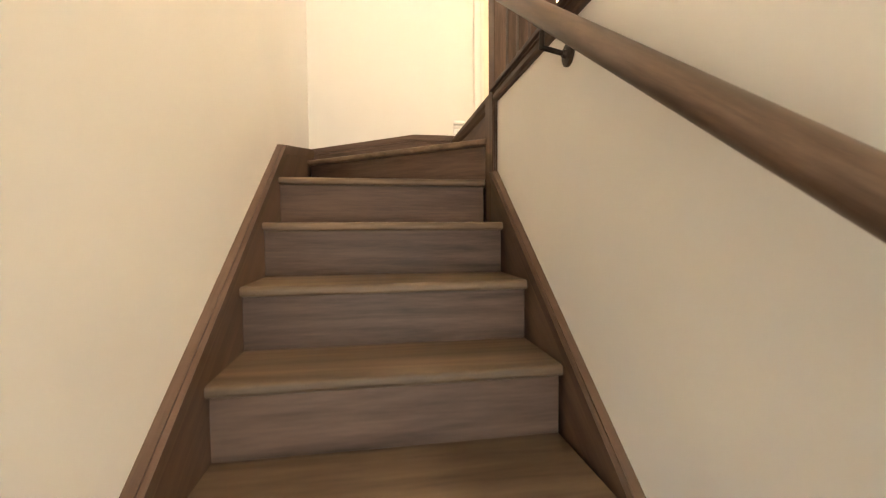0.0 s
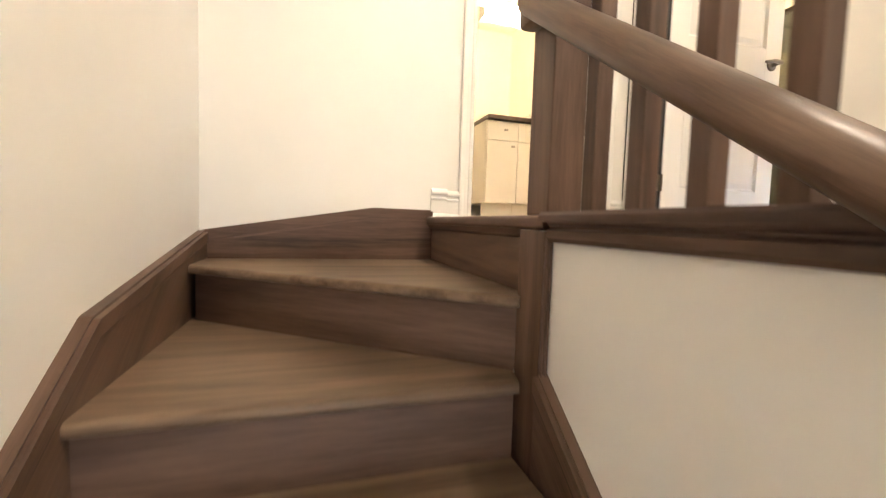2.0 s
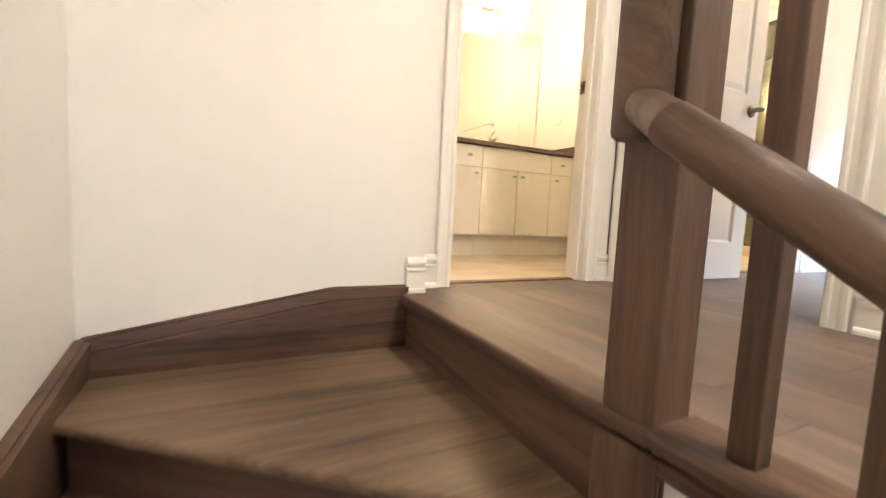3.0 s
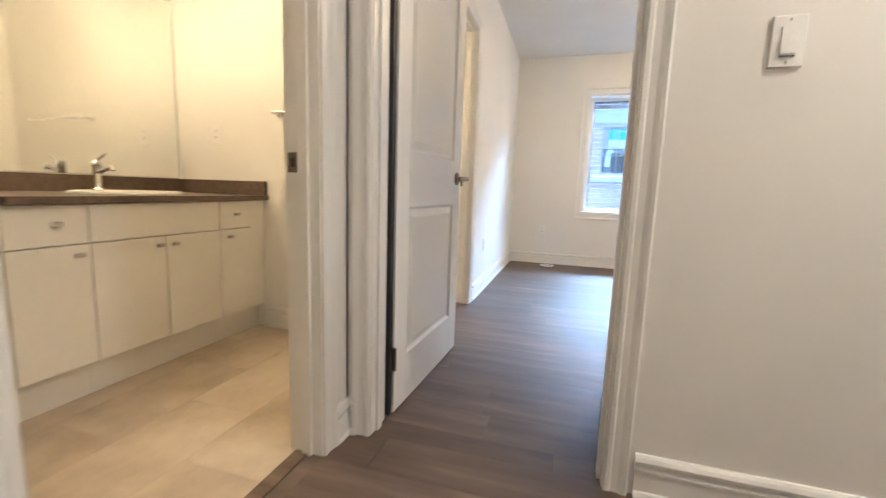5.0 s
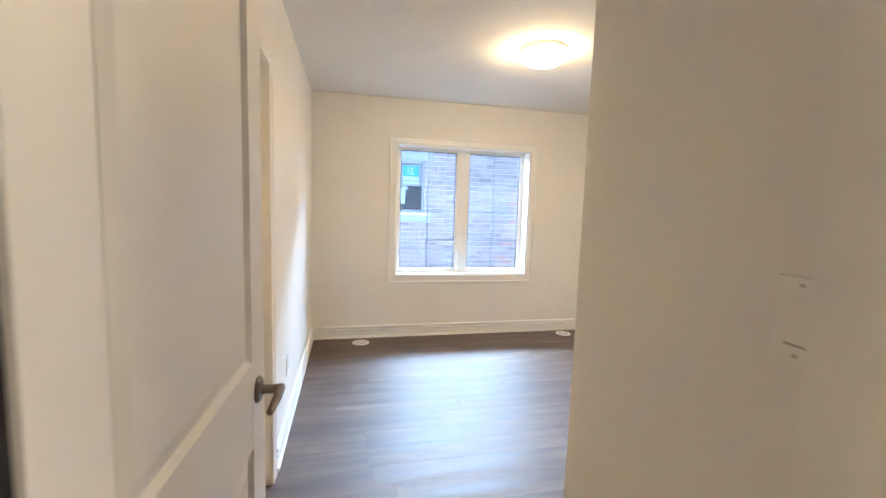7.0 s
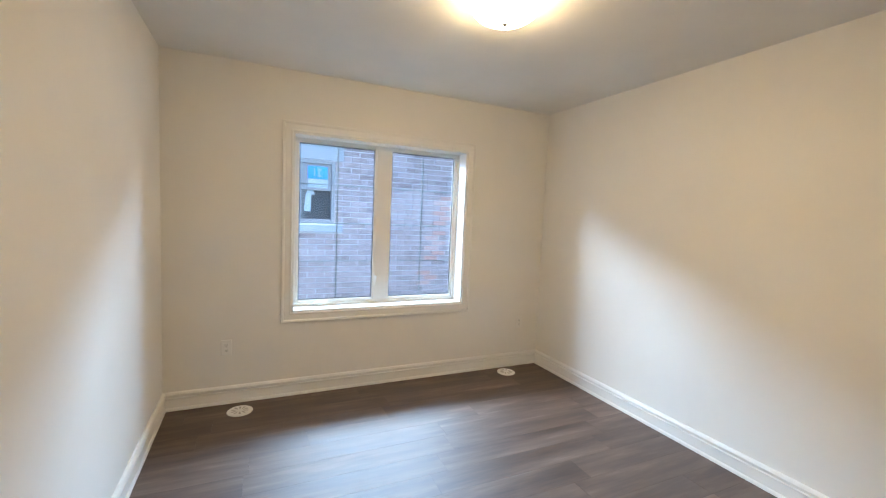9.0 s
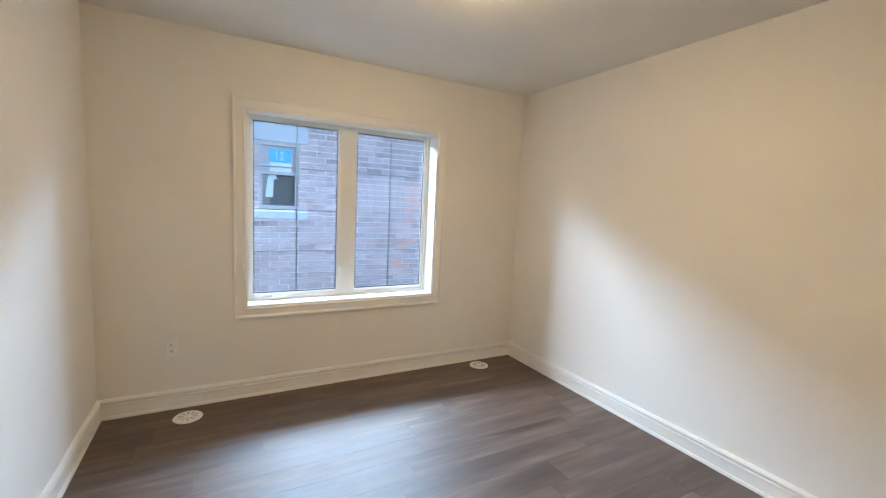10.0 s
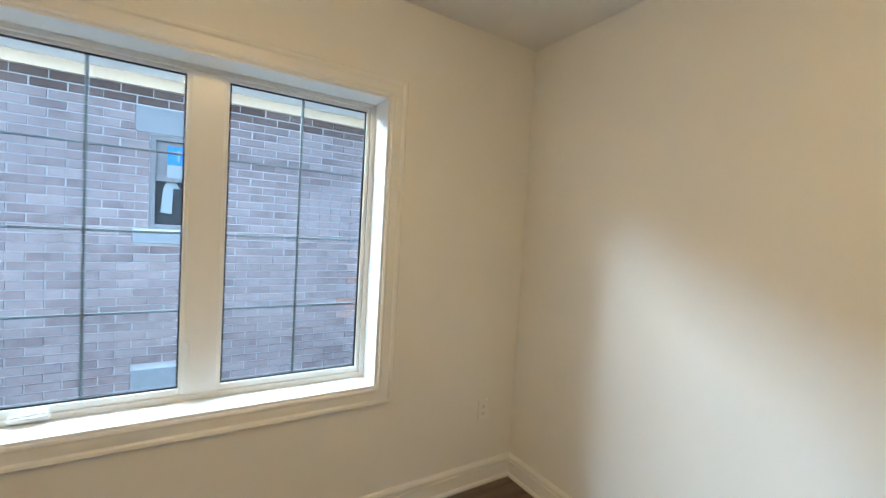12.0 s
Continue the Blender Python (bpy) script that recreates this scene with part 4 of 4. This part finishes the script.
part("trim_ring", lathe(B(), [(0.058, 2.3995), (0.082, 2.3995), (0.082, 2.394), (0.058, 2.391)], (5.5, 1.87, 0), 28), PLASTIC, pl, "", True)
part("lens", lathe(B(), [(0.06, 2.396), (0.057, 2.386), (0.04, 2.376), (0.008, 2.37)], (5.5, 1.87, 0), 28), GLOW_SPOT, pl, "lit lens", True)
ev = thing("vanity_light", (3.7, 2.8, 2.07), "lit two-globe vanity light in the ensuite", "wall light")
part("back_plate", bx(B(), (3.55, 2.775, 2.06), (3.85, 2.7985, 2.13), 0.004), CHROME, ev)
for x in (3.61, 3.79):
    bm = lathe(B(), [(0.03, 2.1), (0.05, 2.06), (0.062, 2.0), (0.058, 1.985), (0.02, 1.98)], (x, 2.7, 0), 24)
    part("glass_shade", bm, GLOW_ENS, ev, "lit frosted glass shade", True)
    part("arm", rod(B(), (x, 2.776, 2.1), (x, 2.7, 2.105), 0.008, 10), CHROME, ev)

# ---- outside: ground and the neighbouring house ----
bm = B()
g = [bm.verts.new((x, y, -3.25)) for x, y in ((-800, -800), (800, -800), (800, 800), (-800, 800))]
bm.faces.new(g)
setting("ground", bm, GROUND, "bare earth and gravel between the houses", "ground")

NX = 9.70
house = thing("house", (NX + 3, 0, -3.25), "neighbouring brick house with stone lintels", "house")
bm = B()
NW = (-0.68, -0.115, 1.29, 2.275)
bx(bm, (NX + 0.012, -9, -3.25), (NX + 0.3, NW[0], 2.84))
bx(bm, (NX + 0.012, NW[1], -3.25), (NX + 0.3, 9, 2.84))
bx(bm, (NX + 0.012, NW[0], -3.25), (NX + 0.3, NW[1], NW[2]))
bx(bm, (NX + 0.012, NW[0], NW[3]), (NX + 0.3, NW[1], 2.84))
bx(bm, (NX + 0.3, -9, -3.25), (NX + 7, -8.8, 2.84))
bx(bm, (NX + 0.3, 8.8, -3.25), (NX + 7, 9, 2.84))
bx(bm, (NX + 6.8, -8.8, -3.25), (NX + 7, 8.8, 2.84))
part("wall", bm, MORTAR, house, "mortar-grey masonry wall")
part("lintel", bx(B(), (NX - 0.006, -0.812, 2.283), (NX + 0.05, 0.012, 2.545), 0.004), STONE, house, "pale stone lintel")
part("sill", bx(B(), (NX - 0.03, -0.812, 1.138), (NX + 0.05, 0.012, 1.25), 0.004), STONE, house, "pale stone sill")
part("lintel", bx(B(), (NX - 0.006, -0.812, -0.44), (NX + 0.05, 0.0, -0.205), 0.004), STONE, house, "pale stone lintel")
part("frieze_board", bx(B(), (NX - 0.03, -9, 2.735), (NX + 0.02, 9, 2.85), 0.004), FRIEZE, house, "cream frieze board")
part("soffit", bx(B(), (NX - 0.32, -9.3, 2.85), (NX + 0.3, 9.3, 2.87)), ALU, house, "white aluminium soffit")
part("gutter", prism(B(), [(NX - 0.32, -9.3, 2.84), (NX - 0.42, -9.3, 2.87), (NX - 0.43, -9.3, 2.96), (NX - 0.32, -9.3, 2.96)], (0, 18.6, 0)), ALU, house, "white gutter")
part("roof", prism(B(), [(NX - 0.34, -9.3, 2.94), (NX + 3.5, -9.3, 4.84), (NX + 7.3, -9.3, 2.94), (NX + 7.3, -9.3, 2.84), (NX - 0.34, -9.3, 2.872)], (0, 18.6, 0)), SHINGLE, house, "dark shingle roof")
nwin = part("window", bx(B(), (NX + 0.1, NW[0], NW[2]), (NX + 0.11, NW[1], NW[3])), DARKPANE, house, "dark window with blue sticker")
bm = B()
frame_box(bm, NX + 0.03, NX + 0.1, NW[0], NW[1], NW[2], NW[3], 0.05)
bx(bm, (NX + 0.04, NW[0] + 0.05, 1.8), (NX + 0.1, NW[1] - 0.05, 1.865), 0.003)
part("window_frame", bm, GREYFRAME, nwin)
part("blind", bx(B(), (NX + 0.088, NW[0] + 0.05, 1.865), (NX + 0.096, NW[1] - 0.05, 2.225)), GREYFRAME, nwin)
part("sticker", bx(B(), (NX + 0.08, -0.572, 1.985), (NX + 0.086, -0.265, 2.185)), STICKER, nwin, "bright blue paper sticker")
for q0, q1, r0, r1 in ((-0.375, -0.355, 2.03, 2.15), (-0.475, -0.415, 2.12, 2.15), (-0.445, -0.425, 2.05, 2.11), (-0.475, -0.415, 2.02, 2.045)):
    part("print", bx(B(), (NX + 0.078, q0, r0), (NX + 0.0805, q1, r1)), TAPE, nwin)
part("tape", bx(B(), (NX + 0.034, -0.572, 1.845), (NX + 0.04, -0.265, 1.98)), TAPE, nwin, "white paper strip")
bm = B()
prism(bm, [(NX + 0.085, -0.211, 1.469), (NX + 0.085, -0.316, 1.456), (NX + 0.085, -0.324, 1.73), (NX + 0.085, -0.385, 1.73), (NX + 0.085, -0.35, 1.798), (NX + 0.085, -0.265, 1.798), (NX + 0.085, -0.235, 1.73)], (-0.004, 0, 0))
part("tape", bm, TAPE, nwin, "white paper strip")


# ---- plank floor ----
def planks(parent, x0, x1, y0, y1, rng, hole=None):
    """Boards 0.18 m wide along y, butted with staggered ends."""
    x = x0
    while x < x1 - 0.02:
        xe = min(x + 0.18, x1)
        y = y0 - rng.random() * 1.1
        while y < y1:
            ye = min(y + 1.22, y1)
            ys = max(y, y0)
            if ye - ys > 0.03:
                bm = B()
                prism(bm, [(x + 0.0003, ys + 0.0003, -0.012), (xe - 0.0003, ys + 0.0003, -0.012), (xe - 0.0003, ye - 0.0003, -0.012), (x + 0.0003, ye - 0.0003, -0.012)], (0, 0, 0.0105))
                part("plank", prism(bm, [(x + 0.0005, ys + 0.0005, -0.0015), (xe - 0.0005, ys + 0.0005, -0.0015), (xe - 0.0005, ye - 0.0005, -0.0015), (x + 0.0005, ye - 0.0005, -0.0015)], (0, 0, 0.0015)), PLANK, parent)
            y += 1.22
        x = xe


rng = random.Random(4)
planks(floor, 1.012, 2.19, -3.5, 1.099, rng)
planks(floor, 2.19, 6.235, -2.158, 1.099, rng)
bm = B()
bx(bm, (1.172, 1.099, -0.012), (1.914, 1.155, -0.001))
part("plank", bm, PLANK, floor)
bm = B()
bx(bm, (3.19, 1.099, -0.012), (3.925, 1.155, -0.001))
part("plank", bm, PLANK, floor)


def tiles(parent, x0, x1, y0, y1, w, h):
    r = 0
    y = y0
    while y < y1 - 0.01:
        ye = min(y + h, y1)
        x = x0 - (w / 2 if r % 2 else 0)
        while x < x1 - 0.01:
            a, b = max(x, x0), min(x + w, x1)
            if b - a > 0.02:
                part("tile", bx(B(), (a + 0.0006, y + 0.0006, -0.012), (b - 0.0006, ye - 0.0006, 0.0)), BATHTILE, parent)
            x += w
        y = ye
        r += 1


tiles(floor_bath, 0.55, 2.92, 1.2, 2.80, 0.6, 0.3)
tiles(floor_ens, 3.03, SH - 0.06, 1.2, 2.80, 0.6, 0.3)

# ---- bricks of the neighbouring wall ----
BL, BH, JT = 0.256, 0.077, 0.013
bxm = bx(B(), (0, -BL / 2, -BH / 2), (0.1, BL / 2, BH / 2), 0.003)
me_std = mesh_of("brick", bxm, BRICK)
me_red = me_std.copy()
me_red.materials[0] = BRICK_RED
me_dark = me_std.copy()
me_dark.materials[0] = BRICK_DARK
VB, FB, DARK = [], [], []
rng = random.Random(9)


def free_span(y, z):
    """What is left of a brick beside the openings and stones: its start and end along y, or None."""
    lo, hi = y - BL / 2, y + BL / 2
    for a, b, c, d in ((NW[0], NW[1], NW[2], NW[3]), (-0.812, 0.012, 2.283, 2.545), (-0.812, 0.012, 1.138, 1.25), (-0.812, 0.0, -0.44, -0.205)):
        if z + BH / 2 < c + 0.012 or z - BH / 2 > d - 0.012:
            continue
        if hi < a or lo > b:
            continue
        if lo < a:
            hi = a - 0.004
        elif hi > b:
            lo = b + 0.004
        else:
            return None
    return (lo, hi) if hi - lo > 0.03 else None


def red_streak(y, z):
    return 0.1 < z < 1.92 and not 0.45 < z < 0.62 and abs(y - (-2.29 - 0.235 * (z - 0.1))) < 0.115


made = 0
row = 0
z = 2.735 - BH / 2 - 0.006
while z > -1.6:
    off = (row % 2) * (BL + JT) / 2
    k = -22
    while k < 14:
        y = k * (BL + JT) + off + rng.uniform(-0.004, 0.004)
        k += 1
        span = free_span(y, z)
        if span is None:
            continue
        wide = span[1] - span[0]
        y = (span[0] + span[1]) / 2
        near = (-1.7 < y < 0.5 and 0.5 < z < 2.9) or red_streak(y, z)
        if near and made < 296:
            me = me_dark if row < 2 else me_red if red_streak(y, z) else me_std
            b = new("brick", me)
            b.parent = house
            at = Vector((NX + rng.uniform(-0.003, 0.003), y, z)) - house.matrix_basis.translation
            b.matrix_basis = Matrix.Translation(at) @ Matrix.Diagonal((1, wide / BL, 1, 1))
            made += 1
        else:
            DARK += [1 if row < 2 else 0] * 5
            xx = NX + rng.uniform(-0.003, 0.003)
            i0 = len(VB)
            for dx in (0, 0.1):
                for dy, dz in ((-1, -1), (1, -1), (1, 1), (-1, 1)):
                    VB.append((xx + dx, y + dy * wide / 2, z + dz * BH / 2))
            FB += [(i0, i0 + 3, i0 + 2, i0 + 1), (i0, i0 + 1, i0 + 5, i0 + 4), (i0 + 1, i0 + 2, i0 + 6, i0 + 5), (i0 + 2, i0 + 3, i0 + 7, i0 + 6), (i0 + 3, i0, i0 + 4, i0 + 7)]
    z -= BH + JT
    row += 1
me = bpy.data.meshes.new("brickwork")
me.from_pydata(VB, [], FB)
me.materials.append(BRICK_REST)
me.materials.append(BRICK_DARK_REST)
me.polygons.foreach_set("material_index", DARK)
me.transform(Matrix.Translation(-house.matrix_basis.translation))
rest = new("brickwork", me)
rest.parent = house
tagged(rest, "grey-pink brickwork", kind="stuff")
